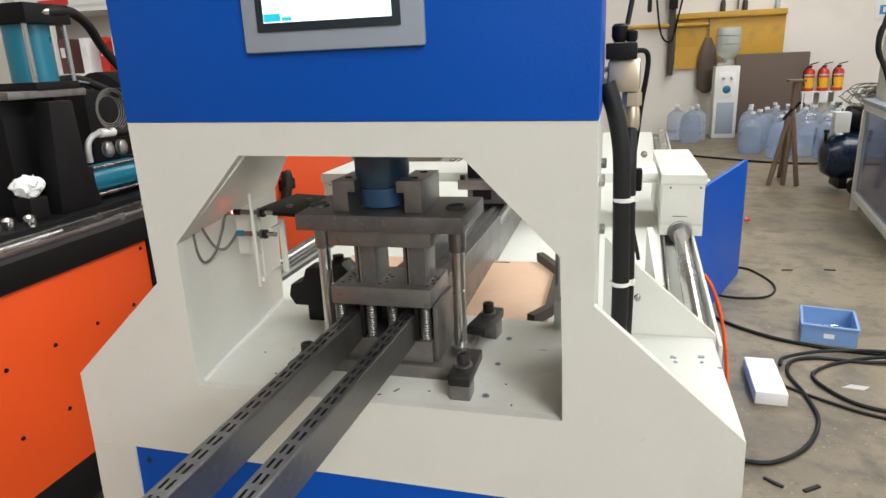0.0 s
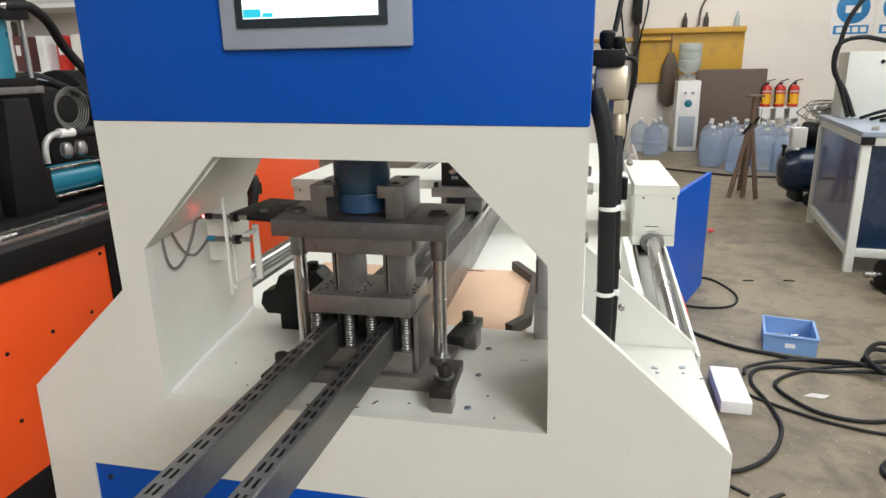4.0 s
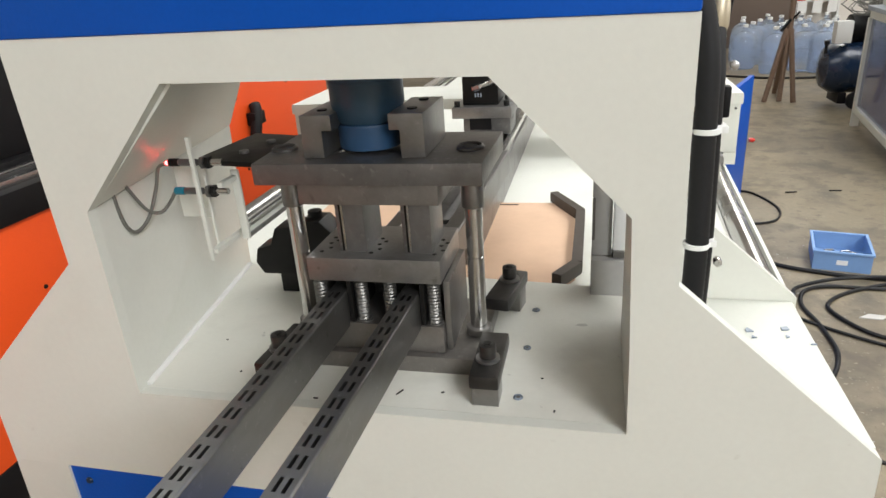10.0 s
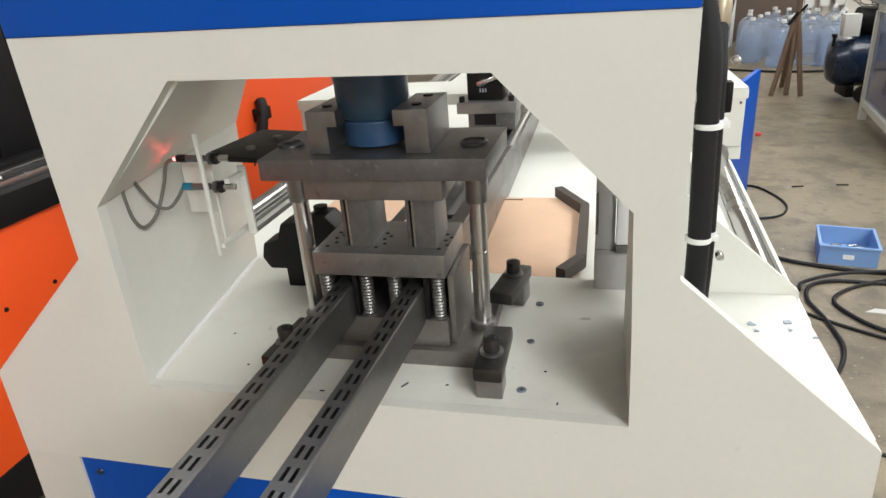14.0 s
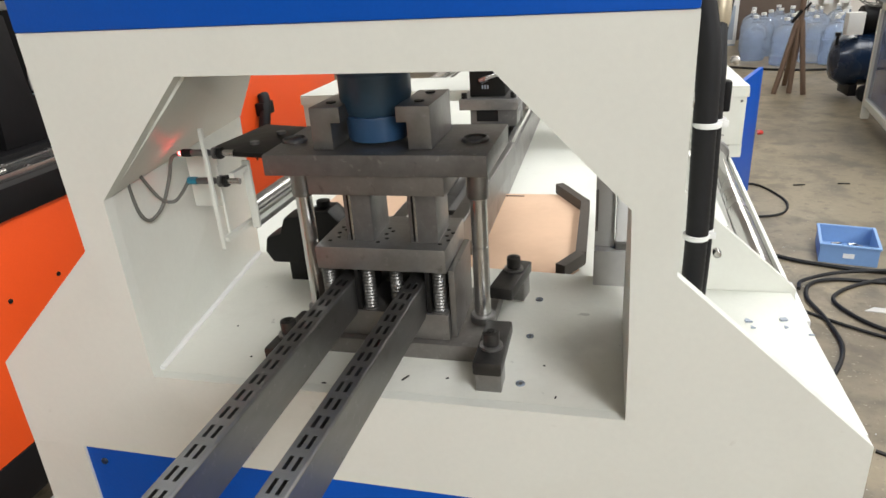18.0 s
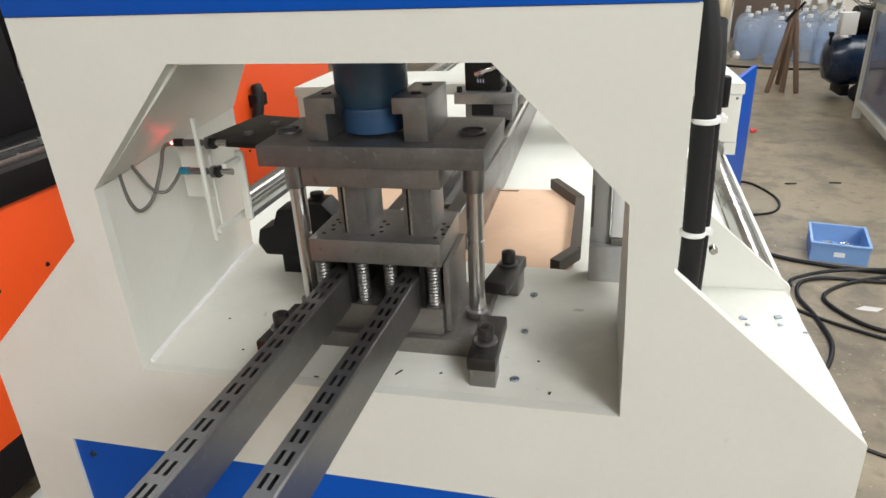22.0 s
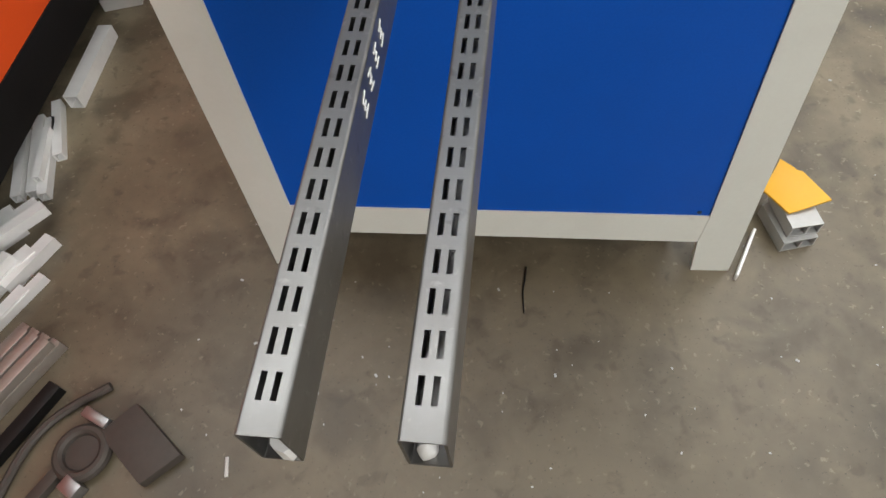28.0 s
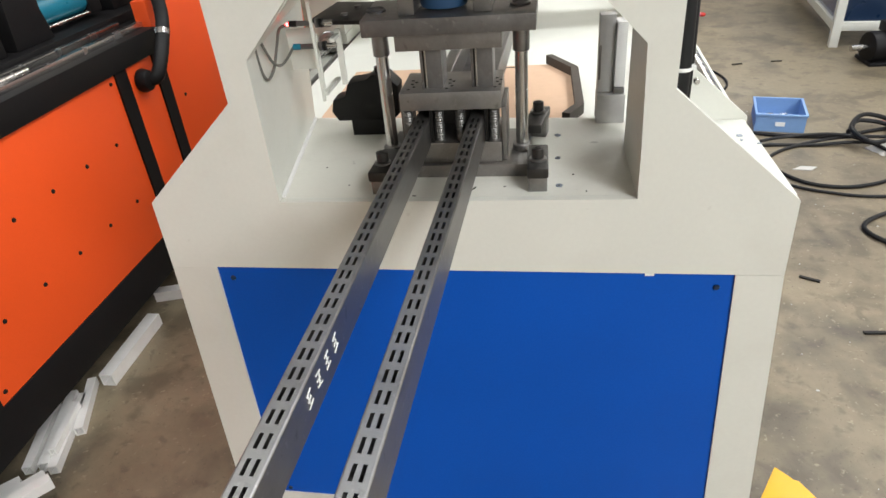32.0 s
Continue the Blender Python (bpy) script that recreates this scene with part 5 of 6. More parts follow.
for x, y, a, l in ((0.03, 0.035, 60, 0.006), (0.072, 0.04, 30, 0.002), (0.012, 0.02, 40, 0.003), (0.165, 0.075, 10, 0.0015), (-0.15, 0.05, 30, 0.0015), (-0.05, 0.015, 0, 0.003), (0.18, 0.024, 80, 0.002), (-0.20, 0.11, 15, 0.0015)):
    bx(-l * 0.8, l * 0.8, -0.0007, 0.0007, ZB, ZB + 0.0008, bm=cb, m=Matrix.Translation((x, y, 0)) @ Matrix.Rotation(radians(a), 4, 'Z'))
tagged(whole("bed_chips", cb, BLACKOX, "dark metal chips scattered on the white bed", "chips", kind="stuff"), kind="stuff")
whole("wire_piece", hose([(0.079, 0.000, 0.002), (0.076, -0.03, 0.002), (0.072, -0.06, 0.002), (0.074, -0.108, 0.002)], 0.0016, 6, 5), BLACKOX, "thin dark wire piece on the floor", "wire")
for x, y, a in ((0.958, 1.038, -28), (0.78, 1.17, -40), (0.88, 1.16, 35), (1.51, 3.31, 0), (1.28, 3.28, 10), (1.044, 0.778, 2)):
    bar((x - 0.03 * math.cos(radians(a)), y - 0.03 * math.sin(radians(a))), (x + 0.03 * math.cos(radians(a)), y + 0.03 * math.sin(radians(a))), 0.012, 0.006, BLACKOX, "metal_scrap", "small dark metal scrap on the floor", "metal scrap", "scraps on the floor")
whole("paper_scrap", prism([(1.15, 1.83), (1.19, 1.86), (1.25, 1.85), (1.22, 1.82)], 0.0, 0.003, 'Z'), DULLW, "torn white paper scrap on the floor", "paper")
whole("foam_block", bx(-0.055, 0.055, -0.15, 0.15, 0.0, 0.05, 0.006, m=Matrix.Translation((0.873, 1.795, 0)) @ Matrix.Rotation(radians(-2), 4, 'Z')), FOAM, "white foam packing block on the floor", "foam block")

# ---- crate, cables ----
cr = thing("plastic_crate", (1.24, 2.33, 0), "open blue plastic crate with metal pieces inside", "crate")
CM = Matrix.Translation((1.235, 2.345, 0)) @ Matrix.Rotation(radians(-12), 4, 'Z')
CW, CL, CH = 0.105, 0.115, 0.085
part("crate_floor", bx(-CW, CW, -CL, CL, 0.0, 0.006, m=CM), BINBLUE, cr)
for a in ((-CW, CW, -CL, -CL + 0.005), (-CW, CW, CL - 0.005, CL), (-CW, -CW + 0.005, -CL + 0.005, CL - 0.005), (CW - 0.005, CW, -CL + 0.005, CL - 0.005)):
    w = part("crate_side", bx(*a, 0.0062, CH - 0.01, m=CM), BINBLUE, cr)
for a in ((-CW - 0.005, CW + 0.005, -CL - 0.006, -CL + 0.006), (-CW - 0.005, CW + 0.005, CL - 0.006, CL + 0.006), (-CW - 0.006, -CW + 0.006, -CL + 0.0062, CL - 0.0062), (CW - 0.006, CW + 0.006, -CL + 0.0062, CL - 0.0062)):
    part("crate_rim", bx(*a, CH - 0.0098, CH, 0.002, m=CM), BINBLUE, cr)
part("crate_label", bx(-0.02, 0.02, -CL - 0.0015, -CL - 0.0002, 0.028, 0.048, m=CM), CHALK, cr)
for i in range(9):
    m = CM @ Matrix.Translation((random.uniform(-0.07, 0.07), random.uniform(-0.07, 0.08), 0.008)) @ Matrix.Rotation(random.uniform(0, 3), 4, 'Z')
    c0 = m @ Vector((-0.018, 0, 0.008))
    c1 = m @ Vector((0.018, 0, 0.008))
    whole("bolt", rod(c0, c1, 0.008, 8), DARKSTEEL if i % 2 else CHROME, "loose steel bolt in the crate", "bolt", "bolts in the crate")


def floor_cable(pts, r, label, mat=RUBBER, name="floor_cable"):
    return whole(name, hose([(x, y, z if z else r) for x, y, z in pts], r, 8, 8), mat, label, "cable", "cables on the floor")


floor_cable([(0.70, 2.62, 0), (0.81, 2.42, 0), (0.97, 2.27, 0), (1.12, 2.20, 0), (1.27, 2.16, 0), (1.45, 2.16, 0), (1.8, 2.25, 0), (2.3, 2.2, 0)], 0.0085, "thick black cable lying across the floor")
floor_cable([(0.70, 1.26, 0), (0.80, 1.27, 0), (0.92, 1.38, 0), (1.00, 1.56, 0), (1.00, 1.75, 0), (0.98, 1.90, 0), (1.02, 2.02, 0), (1.12, 2.07, 0), (1.3, 2.06, 0), (1.5, 2.05, 0.02), (1.7, 1.98, 0)], 0.0075, "thick black cable curving past the foam block")
floor_cable([(1.75, 2.06, 0.03), (1.45, 2.10, 0.025), (1.22, 2.05, 0), (1.08, 1.93, 0), (1.08, 1.82, 0), (1.17, 1.69, 0), (1.33, 1.66, 0), (1.52, 1.76, 0), (1.56, 1.95, 0.02), (1.42, 2.09, 0.04), (1.18, 2.12, 0.02), (1.0, 2.03, 0.02), (0.96, 1.95, 0.02)], 0.0075, "coiled black cable on the concrete floor")
floor_cable([(0.94, 1.80, 0), (1.05, 1.71, 0), (1.2, 1.62, 0), (1.4, 1.58, 0), (1.7, 1.66, 0), (2.0, 1.9, 0)], 0.006, "thin black cable on the concrete floor")
floor_cable([(0.98, 3.30, 0), (1.08, 3.24, 0), (1.15, 3.0, 0), (1.10, 2.82, 0), (0.98, 2.76, 0), (0.85, 2.78, 0), (0.72, 2.88, 0)], 0.006, "black cable looping from the cabinet door")
floor_cable([(0.575, 1.40, 0.57), (0.605, 1.39, 0.52), (0.635, 1.37, 0.42), (0.655, 1.35, 0.28), (0.665, 1.33, 0.12), (0.67, 1.36, 0.012), (0.69, 1.6, 0.010), (0.70, 2.0, 0.010)], 0.006, "orange air hose hanging beside the feeder", ORRUB, "air_hose")
floor_cable([(0.70, 2.3, 0), (0.74, 2.1, 0), (0.70, 1.95, 0), (0.73, 1.8, 0)], 0.005, "thin black cable by the feeder's side")
floor_cable([(1.25, 0.55, 0), (1.32, 0.75, 0), (1.45, 0.9, 0), (1.7, 0.95, 0)], 0.009, "short black cable end on the floor")
floor_cable([(1.45, 2.1, 0.05), (1.55, 2.25, 0.04), (1.66, 2.22, 0.03), (1.62, 2.05, 0.05), (1.5, 1.98, 0.05), (1.47, 2.12, 0.06), (1.6, 2.3, 0.05), (1.75, 2.2, 0.03)], 0.010, "tangled black cable heap on the floor")

# wrappings and rags between the cables
def crumpled(name, x, y, w, l, h, mat, label, cat, turn=0, seed=0.0):
    b = bmesh.new()
    bmesh.ops.create_grid(b, x_segments=10, y_segments=10, size=0.5)
    for v in b.verts:
        n = noise.noise_vector(Vector((v.co.x * 3 + seed, v.co.y * 3, seed)))
        edge = max(0.0, 1 - max(abs(v.co.x), abs(v.co.y)) * 2) ** 0.4
        v.co = Vector((v.co.x * w * (1 + 0.25 * n.x), v.co.y * l * (1 + 0.25 * n.y), 0.003 + h * edge * (0.45 + 0.5 * abs(n.z))))
    bmesh.ops.solidify(b, geom=b.faces[:], thickness=0.002)
    bmesh.ops.transform(b, matrix=Matrix.Translation((x, y, 0.002)) @ Matrix.Rotation(radians(turn), 4, 'Z'), verts=b.verts)
    lo = min(v.co.z for v in b.verts)
    for v in b.verts:
        v.co.z -= lo
    return whole(name, b, mat, label, cat)


crumpled("plastic_wrap", 1.60, 2.02, 0.17, 0.10, 0.05, DULLW, "crumpled white plastic wrapping between the cables", "wrapping", 20, 1.3)
crumpled("plastic_wrap", 1.74, 2.13, 0.14, 0.09, 0.045, DULLW, "torn white plastic wrapping on the floor", "wrapping", -30, 4.1)
crumpled("plastic_wrap", 1.69, 1.83, 0.10, 0.08, 0.05, DULLW, "small crumpled white wrapping by the cables", "wrapping", 60, 7.7)
crumpled("cloth_rag", 1.82, 2.40, 0.28, 0.12, 0.05, material("red_brown_cloth", (0.20, 0.075, 0.055), 0.85, vary=0.2, scale=20, bump=0.06), "dull red-brown rag lying on the floor", "rag", 50, 2.9)
crumpled("black_bag", 2.12, 2.66, 0.34, 0.30, 0.16, RUBBER, "crumpled black plastic bag on the floor", "bag", 15, 5.2)
crumpled("black_bag", 1.58, 1.59, 0.13, 0.09, 0.06, RUBBER, "small black plastic scrap beside the cables", "bag", -40, 9.4)
bar((1.375, 1.515), (1.46, 1.43), 0.030, 0.005, DULLW, "plastic_strip", "pale plastic strip lying over the cables", "plastic strip", z=0.02)
floor_cable([(1.70, 1.50, 0), (1.50, 1.51, 0), (1.33, 1.44, 0), (1.235, 1.352, 0), (1.27, 1.25, 0), (1.40, 1.17, 0), (1.6, 1.1, 0)], 0.008, "black cable looping across the open floor")
floor_cable([(1.75, 1.40, 0), (1.52, 1.40, 0), (1.36, 1.34, 0), (1.30, 1.24, 0.02), (1.38, 1.10, 0), (1.55, 1.0, 0)], 0.007, "thin black cable looping across the open floor")

# ---- workbench ----
wb = thing("workbench", (2.5, 4.2, 0), "white steel frame workbench with blue side panels", "workbench")
BM = Matrix.Translation((1.88, 3.55, 0)) @ Matrix.Rotation(radians(-8.5), 4, 'Z')
BW, BL, BT = 1.3, 1.36, 0.82
for x in (0.0, BW):
    for y in (0.0, BL):
        part("bench_leg", bx(x, x + 0.05, y, y + 0.05, 0.0, BT - 0.052, 0.003, m=BM), WHITE, wb)
for z in (0.10, BT - 0.05):
    part("bench_rail", bx(0.0, 0.05, 0.0505, BL - 0.0005, z, z + 0.05, 0.003, m=BM), WHITE, wb)
    part("bench_rail", bx(0.0505, BW - 0.0005, 0.0, 0.05, z, z + 0.05, 0.003, m=BM), WHITE, wb)
    part("bench_rail", bx(BW, BW + 0.05, 0.0505, BL, z, z + 0.05, 0.003, m=BM), WHITE, wb)
part("side_panel", bx(0.02, 0.028, 0.052, BL - 0.002, 0.152, BT - 0.052, m=BM), BLUEGLOSS, wb, "glossy dark blue side panel")
part("front_panel", bx(0.052, BW - 0.002, 0.03, 0.038, 0.152, BT - 0.052, m=BM), DARKBLUE, wb, "dark blue front panel")
part("bench_top", bx(-0.01, BW + 0.06, -0.01, BL + 0.06, BT + 0.0005, BT + 0.03, 0.003, m=BM), GREYP, wb, "grey worktop strewn with parts")
part("corner_cap", bx(-0.012, 0.06, -0.014, -0.0105, BT - 0.045, BT + 0.0, m=BM), BLACK, wb)
eb = thing("electrical_box", tuple(BM @ Vector((0.7, 0.8, BT + 0.031))), "white electrical cabinet standing on the workbench", "cabinet")
part("box_body", bx(0.07, 1.1, 1.05, 1.40, BT + 0.031, BT + 0.49, 0.006, m=BM), WHITE, eb)
for i in range(3):
    part("indicator_hole", rod(BM @ Vector((0.28 + 0.07 * i, 1.0495, BT + 0.42)), BM @ Vector((0.28 + 0.07 * i, 1.042, BT + 0.42)), 0.014, 10), BLACK, eb)
part("blue_cover", bx(0.45, 0.95, 1.02, 1.0485, BT + 0.05, BT + 0.24, 0.004, m=BM), BLUE, eb)
part("blue_cover", bx(0.50, 1.05, 1.10, 1.38, BT + 0.4905, BT + 0.80, 0.004, m=BM), BLUE, eb)
for pts in (((0.10, 0.97, BT + 0.047), (0.038, 0.97, 1.045), (-0.03, 0.96, 1.223), (-0.007, 0.97, 1.396), (0.022, 0.98, 1.52), (0.09, 1.0, 1.64), (0.22, 1.05, 1.80)),
            ((0.135, 0.97, BT + 0.047), (0.060, 0.985, 1.045), (-0.02, 1.0, 1.18), (-0.022, 1.01, 1.33), (0.038, 1.02, 1.39), (0.14, 1.03, 1.405), (0.22, 1.04, 1.392), (0.42, 1.08, 1.345))):
    whole("black_hose", hose([tuple(BM @ Vector(p)) for p in pts], 0.0155, 10, 8), RUBBER, "thick black hose rising from the workbench", "hose", "hoses on the workbench")
for k in range(3):
    whole("cable_loop", hose([tuple(BM @ Vector(p)) for p in ((0.16 + 0.04 * k, 0.90 - 0.10 * k, BT + 0.044), (0.30, 0.84 - 0.12 * k, BT + 0.10 - 0.02 * k), (0.45, 0.90 - 0.10 * k, BT + 0.075), (0.62, 0.82 - 0.14 * k, BT + 0.10), (0.85, 0.86 - 0.1 * k, BT + 0.044))], 0.012, 8, 6), RUBBER, "black cable loop on the bench top", "cable", "cable loops on the bench")
for i in range(7):
    m = BM @ Matrix.Translation((0.08 + 0.16 * i, 0.12 + 0.05 * (i % 3), BT + 0.031)) @ Matrix.Rotation(random.uniform(0, 3), 4, 'Z')
    whole("metal_part", bx(-0.06, 0.06, -0.02, 0.02, 0.0, 0.02 + 0.01 * (i % 2), 0.003, m=m), (CHROME, BLUE, ALU)[i % 3], "loose metal part lying on the bench top", "metal part", "parts on the bench")
mo = thing("motor_unit", (2.05, 3.25, 0), "black electric motor unit lying in front of the workbench", "motor")
part("motor_body", rod((1.95, 3.22, 0.09), (2.35, 3.28, 0.09), 0.085, 18, bevel=0.01), BLACK, mo)
part("motor_foot", bx(1.95, 2.3, 3.14, 3.34, 0.0, 0.02, 0.003), BLACK, mo)
part("terminal_box", bx(2.02, 2.18, 3.17, 3.30, 0.165, 0.22, 0.006), BLACK, mo)
part("motor_shaft", rod((1.86, 3.207, 0.09), (1.9495, 3.22, 0.09), 0.018, 12), CHROME, mo)

# ---- compressor ----
co = thing("air_compressor", (2.42, 5.72, 0), "dark blue air compressor with a wire-filled basket", "compressor")
part("tank", lathe((2.5, 5.7, 0.32), [(0.05, -0.46), (0.16, -0.43), (0.205, -0.36), (0.21, -0.3), (0.21, 0.5)], 26, axis='X'), DARKBLUE, co, "glossy dark blue pressure tank")
part("tank_foot", bx(2.18, 2.24, 5.56, 5.84, 0.04, 0.13, 0.004), BLACK, co)
part("wheel", lathe((2.30, 5.52, 0.07), [(0.03, -0.03), (0.07, -0.022), (0.07, 0.022), (0.03, 0.03)], 18, axis='Y'), RUBBER, co)
part("pump_motor", rod((2.22, 5.7, 0.63), (2.60, 5.7, 0.63), 0.11, 20, bevel=0.01), BLACK, co)
part("control_box", bx(2.08, 2.20, 5.52, 5.62, 0.53, 0.70, 0.006), PLASTICW, co, "beige switch box")
part("pressure_gauge", lathe((2.04, 5.58, 0.50), [(0.012, -0.05), (0.012, 0.02), (0.022, 0.022), (0.022, 0.05)], 12), BLACK, co)
for i in range(26):
    cx, cy2, cz = 2.42 + random.uniform(-0.10, 0.10), 5.62 + random.uniform(-0.06, 0.06), 0.80 + random.uniform(-0.05, 0.07)
    rr, th = random.uniform(0.12, 0.24), random.uniform(0, 3.1)
    pts = [(cx + rr * math.cos(k * 0.9) * math.cos(th), cy2 + rr * 0.5 * math.cos(k * 0.9) * math.sin(th) + 0.05 * math.sin(k), cz + rr * 0.30 * math.sin(k * 0.9)) for k in range(8)]
    part("wire_loop", hose(pts, 0.0045, 5, 4), CABLEG, co, "tangled dark grey wire")

# ---- stand, cooler, bottles and things on the far wall ----
ts = thing("pipe_stand", (1.84, 5.98, 0), "rusty three-legged pipe stand on the floor", "stand")
part("stand_post", rod((1.85, 6.0, 0.30), (1.86, 6.0, 0.94), 0.024, 12), BRONZE, ts)
part("stand_head", bx(1.79, 1.93, 5.93, 6.06, 0.9405, 0.96, 0.003), BRONZE, ts)
for x, y in ((1.70, 5.93), (1.93, 5.88), (1.88, 6.35), (1.83, 5.95)):
    part("stand_leg", rod((x, y, 0.0), (1.85 + (x - 1.85) * 0.15, 6.0 + (y - 6.0) * 0.15, 0.62), 0.022, 10), BRONZE, ts)
part("lock_handle", rod((1.78, 5.98, 0.60), (1.85, 5.98, 0.70), 0.014, 8), BLACK, ts)
part("lock_handle", rod((1.86, 5.99, 0.69), (1.91, 5.97, 0.76), 0.010, 8), BLACK, ts)

wc = thing("water_cooler", (1.79, 9.62, 0), "white water cooler with a grey panel and a bottle", "water cooler")
part("cooler_body", bx(1.63, 1.95, 9.46, 9.78, 0.02, 1.02, 0.012), PLASTICW, wc)
part("lower_panel", bx(1.675, 1.905, 9.452, 9.4595, 0.08, 0.52, 0.004), GREYP, wc, "grey lower door panel")
part("tap_recess", bx(1.68, 1.90, 9.450, 9.4595, 0.60, 0.94, 0.004), FOAM, wc)
part("drip_emblem", lathe((1.79, 9.449, 0.70), [(0.055, 0.0), (0.05, -0.003)], 16, axis='Y'), TEAL, wc, "teal printed emblem")
for x in (1.74, 1.84):
    part("tap", rod((x, 9.45, 0.86), (x, 9.41, 0.85), 0.016, 10), GREYP, wc)
part("cooler_base", bx(1.64, 1.94, 9.47, 9.77, 0.0, 0.0195), GREYP, wc)
prof = [(0.05, 0.0), (0.125, 0.005), (0.135, 0.03), (0.135, 0.11), (0.128, 0.12), (0.135, 0.13), (0.135, 0.22), (0.128, 0.23), (0.135, 0.24), (0.133, 0.33), (0.10, 0.39), (0.04, 0.425), (0.028, 0.43), (0.028, 0.49)]
part("cooler_bottle", lathe((1.79, 9.62, 1.022), [(r * 1.18, 0.52 - z) for r, z in prof[::-1]], 20), CLEAR, wc, "upturned clear water bottle")


def bottle(cap):
    t = thing("water_bottle", (0, 0, 0), "empty pale blue water bottle standing on the floor", "water bottle", "empty water bottles")
    part("bottle_body", lathe((0, 0, 0), prof, 18), BOTTLE, t)
    part("bottle_cap", lathe((0, 0, 0), [(0.030, 0.47), (0.030, 0.5), (0.02, 0.502)], 12), cap, t)
    return t


b0 = bottle(PLASTICW)
spots = [(1.90, 8.05), (2.13, 7.62), (2.45, 7.75), (2.30, 8.05), (2.62, 7.6), (2.05, 8.4), (2.75, 7.95), (2.42, 8.35), (2.2, 8.75), (2.62, 8.6), (2.9, 8.3), (1.42, 9.45), (1.15, 9.5), (1.30, 9.1), (2.82, 7.62), (2.36, 8.95), (2.8, 8.9), (3.0, 7.9), (2.1, 9.25), (2.55, 9.2), (3.05, 8.7), (3.1, 9.25), (2.0, 8.75), (3.25, 8.3), (2.45, 9.5), (2.85, 9.45)]
b0.matrix_basis = pose(spots[0][0], spots[0][1], 0)
for i, (x, y) in enumerate(spots[1:]):
    copy_thing(b0, pose(x, y, 0, 0, 0, 37 * i))
cn = thing("carton", (1.06, 5.6, 0), "small white carton with an orange front on the floor", "carton")
part("carton_body", bx(0.99, 1.15, 5.52, 5.72, 0.0, 0.10, 0.004), PLASTICW, cn)
part("carton_front", bx(1.0, 1.10, 5.515, 5.5195, 0.005, 0.07), ORRUB, cn, "orange printed front")
floor_cable([(1.0, 7.9, 0), (1.5, 7.55, 0), (1.95, 7.25, 0), (2.4, 7.15, 0), (3.0, 7.3, 0)], 0.012, "black cable in front of the bottles")

# far wall
yr = thing("yellow_panel", (1.85, 10.15, 1.0), "yellow painted steel panel fixed to the wall", "panel")
part("panel_sheet", bx(1.12, 2.62, 10.16, 10.199, 1.10, 1.70, 0.004), YPAINT, yr)
part("panel_ledge", bx(1.10, 2.62, 10.08, 10.1595, 1.70, 1.78, 0.004), YPAINT, yr)
part("panel_apron", bx(1.12, 1.62, 10.15, 10.1595, 0.98, 1.30), YPAINT, yr)
hb2 = thing("hanging_bag", (1.60, 10.05, 0.6), "dark brown coat-like bag hanging on the wall", "bag")
bag = lathe((1.58, 10.06, 0), [(0.03, 0.62), (0.13, 0.70), (0.15, 0.95), (0.13, 1.25), (0.05, 1.42)], 14)
for v in bag.verts:
    v.co.y = 10.06 + (v.co.y - 10.06) * 0.5
    v.co += 0.03 * noise.noise_vector(v.co * 6)
part("bag_body", bag, BROWN, hb2)
part("bag_strap", rod((1.58, 10.06, 1.40), (1.58, 10.1, 1.70), 0.01, 8), BROWN, hb2)
whole("fibreboard_sheet", bx(1.98, 2.98, 10.10, 10.14, 0.0, 1.17, 0.02), BROWN, "brown fibreboard sheet leaning on the wall", "board")
for i in range(3):
    x = 2.99 + 0.19 * i
    fe = thing("fire_extinguisher", (x, 10.1, 0.61), "red fire extinguisher with a yellow label on a stand", "fire extinguisher", "fire extinguishers")
    part("cylinder", lathe((x, 10.1, 0), [(0.058, 0.612), (0.070, 0.62), (0.070, 0.885), (0.05, 0.915), (0.022, 0.925), (0.022, 0.945)], 18), RED, fe)
    part("label_band", lathe((x, 10.1, 0), [(0.0705, 0.655), (0.0715, 0.656), (0.0715, 0.80), (0.0705, 0.801)], 18), YELLOW, fe, "yellow printed label")
    part("label_band", lathe((x, 10.1, 0), [(0.0705, 0.825), (0.0715, 0.826), (0.0715, 0.848), (0.0705, 0.849)], 18), DULLW, fe, "pale printed band")
    part("valve", bx(x - 0.025, x + 0.025, 10.08, 10.12, 0.9455, 0.970, 0.004), BLACK, fe)
    part("lever", slab([(x - 0.01, 10.085, 0.975), (x + 0.10, 10.085, 1.005), (x + 0.10, 10.085, 1.017), (x - 0.01, 10.085, 0.990)], (0, 0.02, 0)), BLACK, fe)
    part("hose", hose([(x - 0.03, 10.07, 0.955), (x - 0.083, 10.05, 0.89), (x - 0.083, 10.04, 0.76), (x - 0.07, 10.035, 0.68)], 0.009, 8, 6), BLACK, fe)
st = thing("extinguisher_stand", (3.18, 10.1, 0), "white metal stand under the fire extinguishers", "stand")
part("stand_shelf", bx(2.89, 3.47, 10.0, 10.19, 0.592, 0.6105), PLASTICW, st)
for x in (2.99, 3.18, 3.37):
    part("info_card", bx(x - 0.058, x + 0.058, 9.985, 9.9995, 0.45, 0.609), PLASTICW, st, "white card")
for x in (2.90, 3.44):
    part("stand_leg", bx(x, x + 0.025, 10.0, 10.19, 0.0, 0.5915), PLASTICW, st)
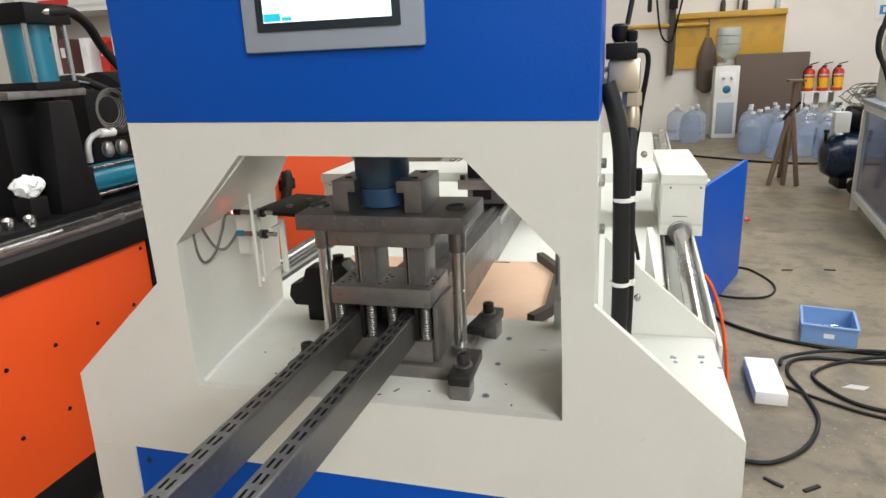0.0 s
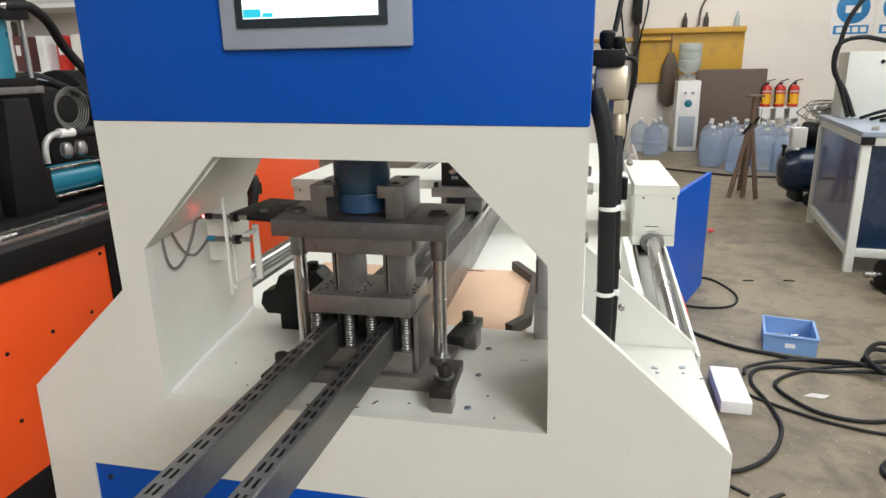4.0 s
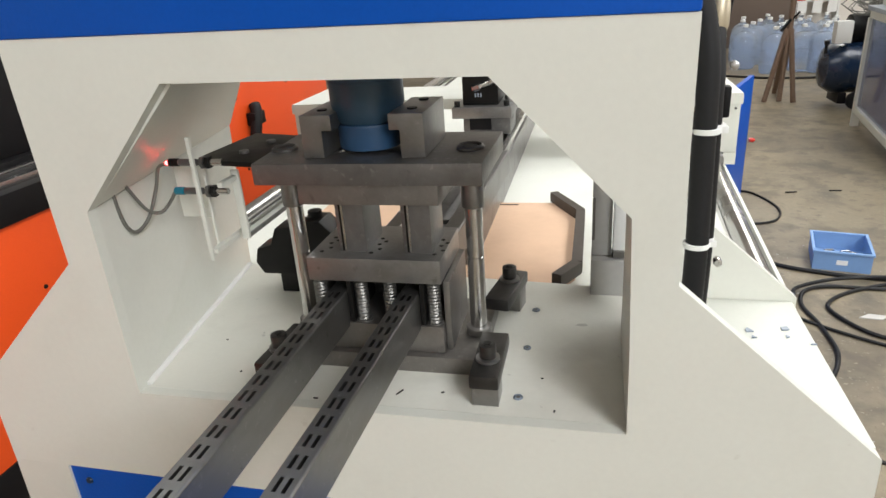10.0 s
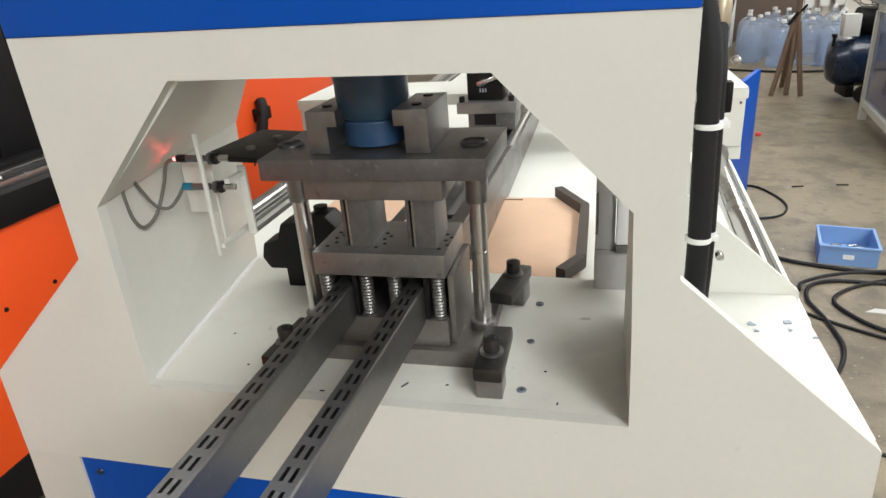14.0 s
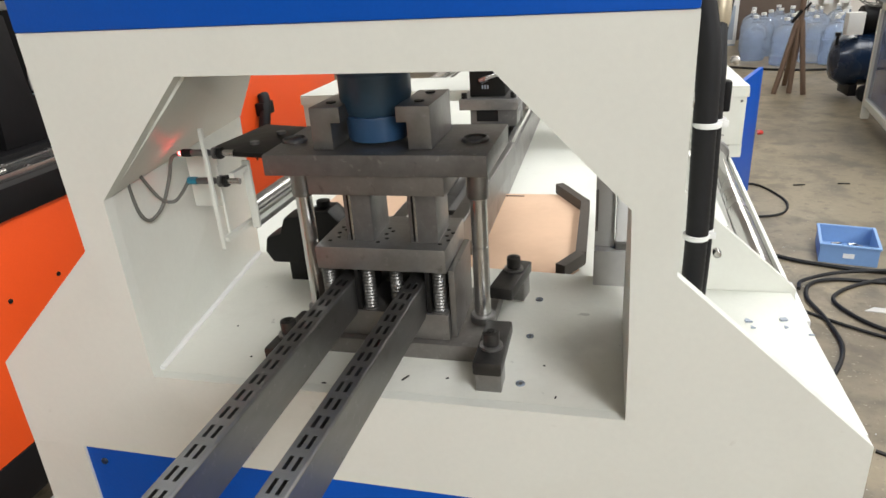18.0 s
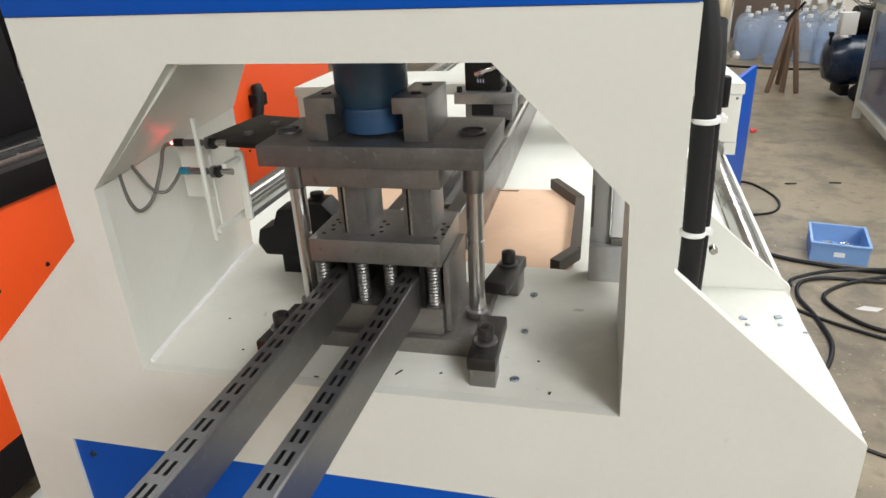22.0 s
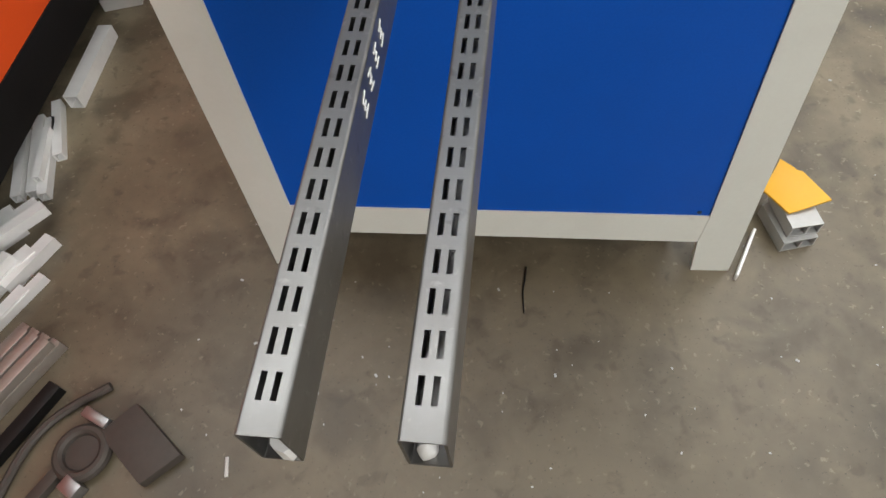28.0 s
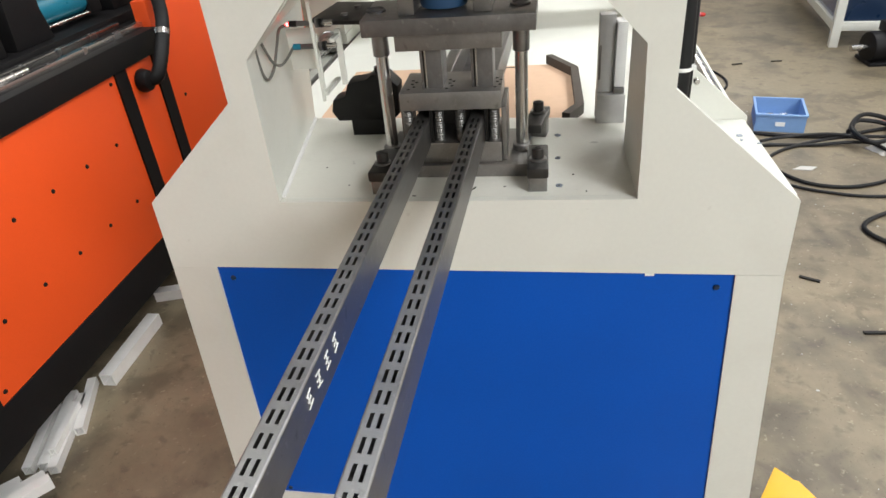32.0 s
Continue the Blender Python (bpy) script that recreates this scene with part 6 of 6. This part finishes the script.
for i, x in enumerate((3.76, 4.36)):
    sg = thing("safety_sign", (x + 0.27, 10.19, 1.58), "white safety sign with a blue round emblem", "sign", "safety signs on the wall")
    part("board", bx(x, x + 0.56, 10.185, 10.199, 1.58, 2.25), PLASTICW, sg)
    part("emblem", lathe((x + 0.28, 10.184, 1.99), [(0.22, 0.0), (0.21, -0.004)], 24, axis='Y'), SIGNB, sg, "blue round emblem")
    part("emblem_figure", bx(x + 0.18, x + 0.38, 10.176, 10.1795, 1.92, 2.02, 0.0), PLASTICW, sg)
    tb = part("text_bar", bx(x + 0.05, x + 0.51, 10.180, 10.1845, 1.63, 1.75), SIGNB, sg, "blue caption bar")
    for k in range(4):
        part("glyph_bar", bx(x + 0.09 + k * 0.105, x + 0.165 + k * 0.105, 10.1765, 10.1795, 1.655, 1.725), PLASTICW, tb)
pp = thing("wall_conduit", (1.05, 10.1, 0), "brown pipes and cables running up the wall", "conduit")
part("pipe", bx(1.02, 1.10, 10.08, 10.19, 0.9, 3.2, 0.004), RUST, pp)
part("junction_box", bx(1.0, 1.12, 10.02, 10.0795, 1.85, 2.25, 0.006), BLACK, pp)
part("pipe", rod((0.3, 10.12, 1.62), (1.6, 10.12, 1.62), 0.03, 10), YPAINT, pp)
part("cable", hose([(1.15, 10.05, 2.9), (1.2, 10.0, 2.2), (1.12, 9.98, 1.7), (1.05, 10.0, 1.4), (0.9, 9.98, 1.5), (0.8, 10.0, 2.1)], 0.015, 6, 6), BLACK, pp)
for x in (1.75, 2.05, 2.48):
    bt = thing("small_bottle", (x, 10.12, 1.78), "small dusty bottle standing on the yellow ledge", "bottle", "bottles on the ledge")
    part("bottle_body", lathe((x, 10.12, 0), [(0.035, 1.7805), (0.038, 1.79), (0.036, 1.90), (0.015, 1.95), (0.015, 1.99)], 12), (CLEAR, BLACK, RUST)[int(x * 10) % 3], bt)
whole("wall_pipe", hose([(1.95, 10.1, 1.80), (1.97, 10.12, 2.05), (2.05, 10.15, 2.25), (2.0, 10.15, 2.5)], 0.015, 6, 6), BROWN, "thin brown hose hanging above the ledge", "hose")
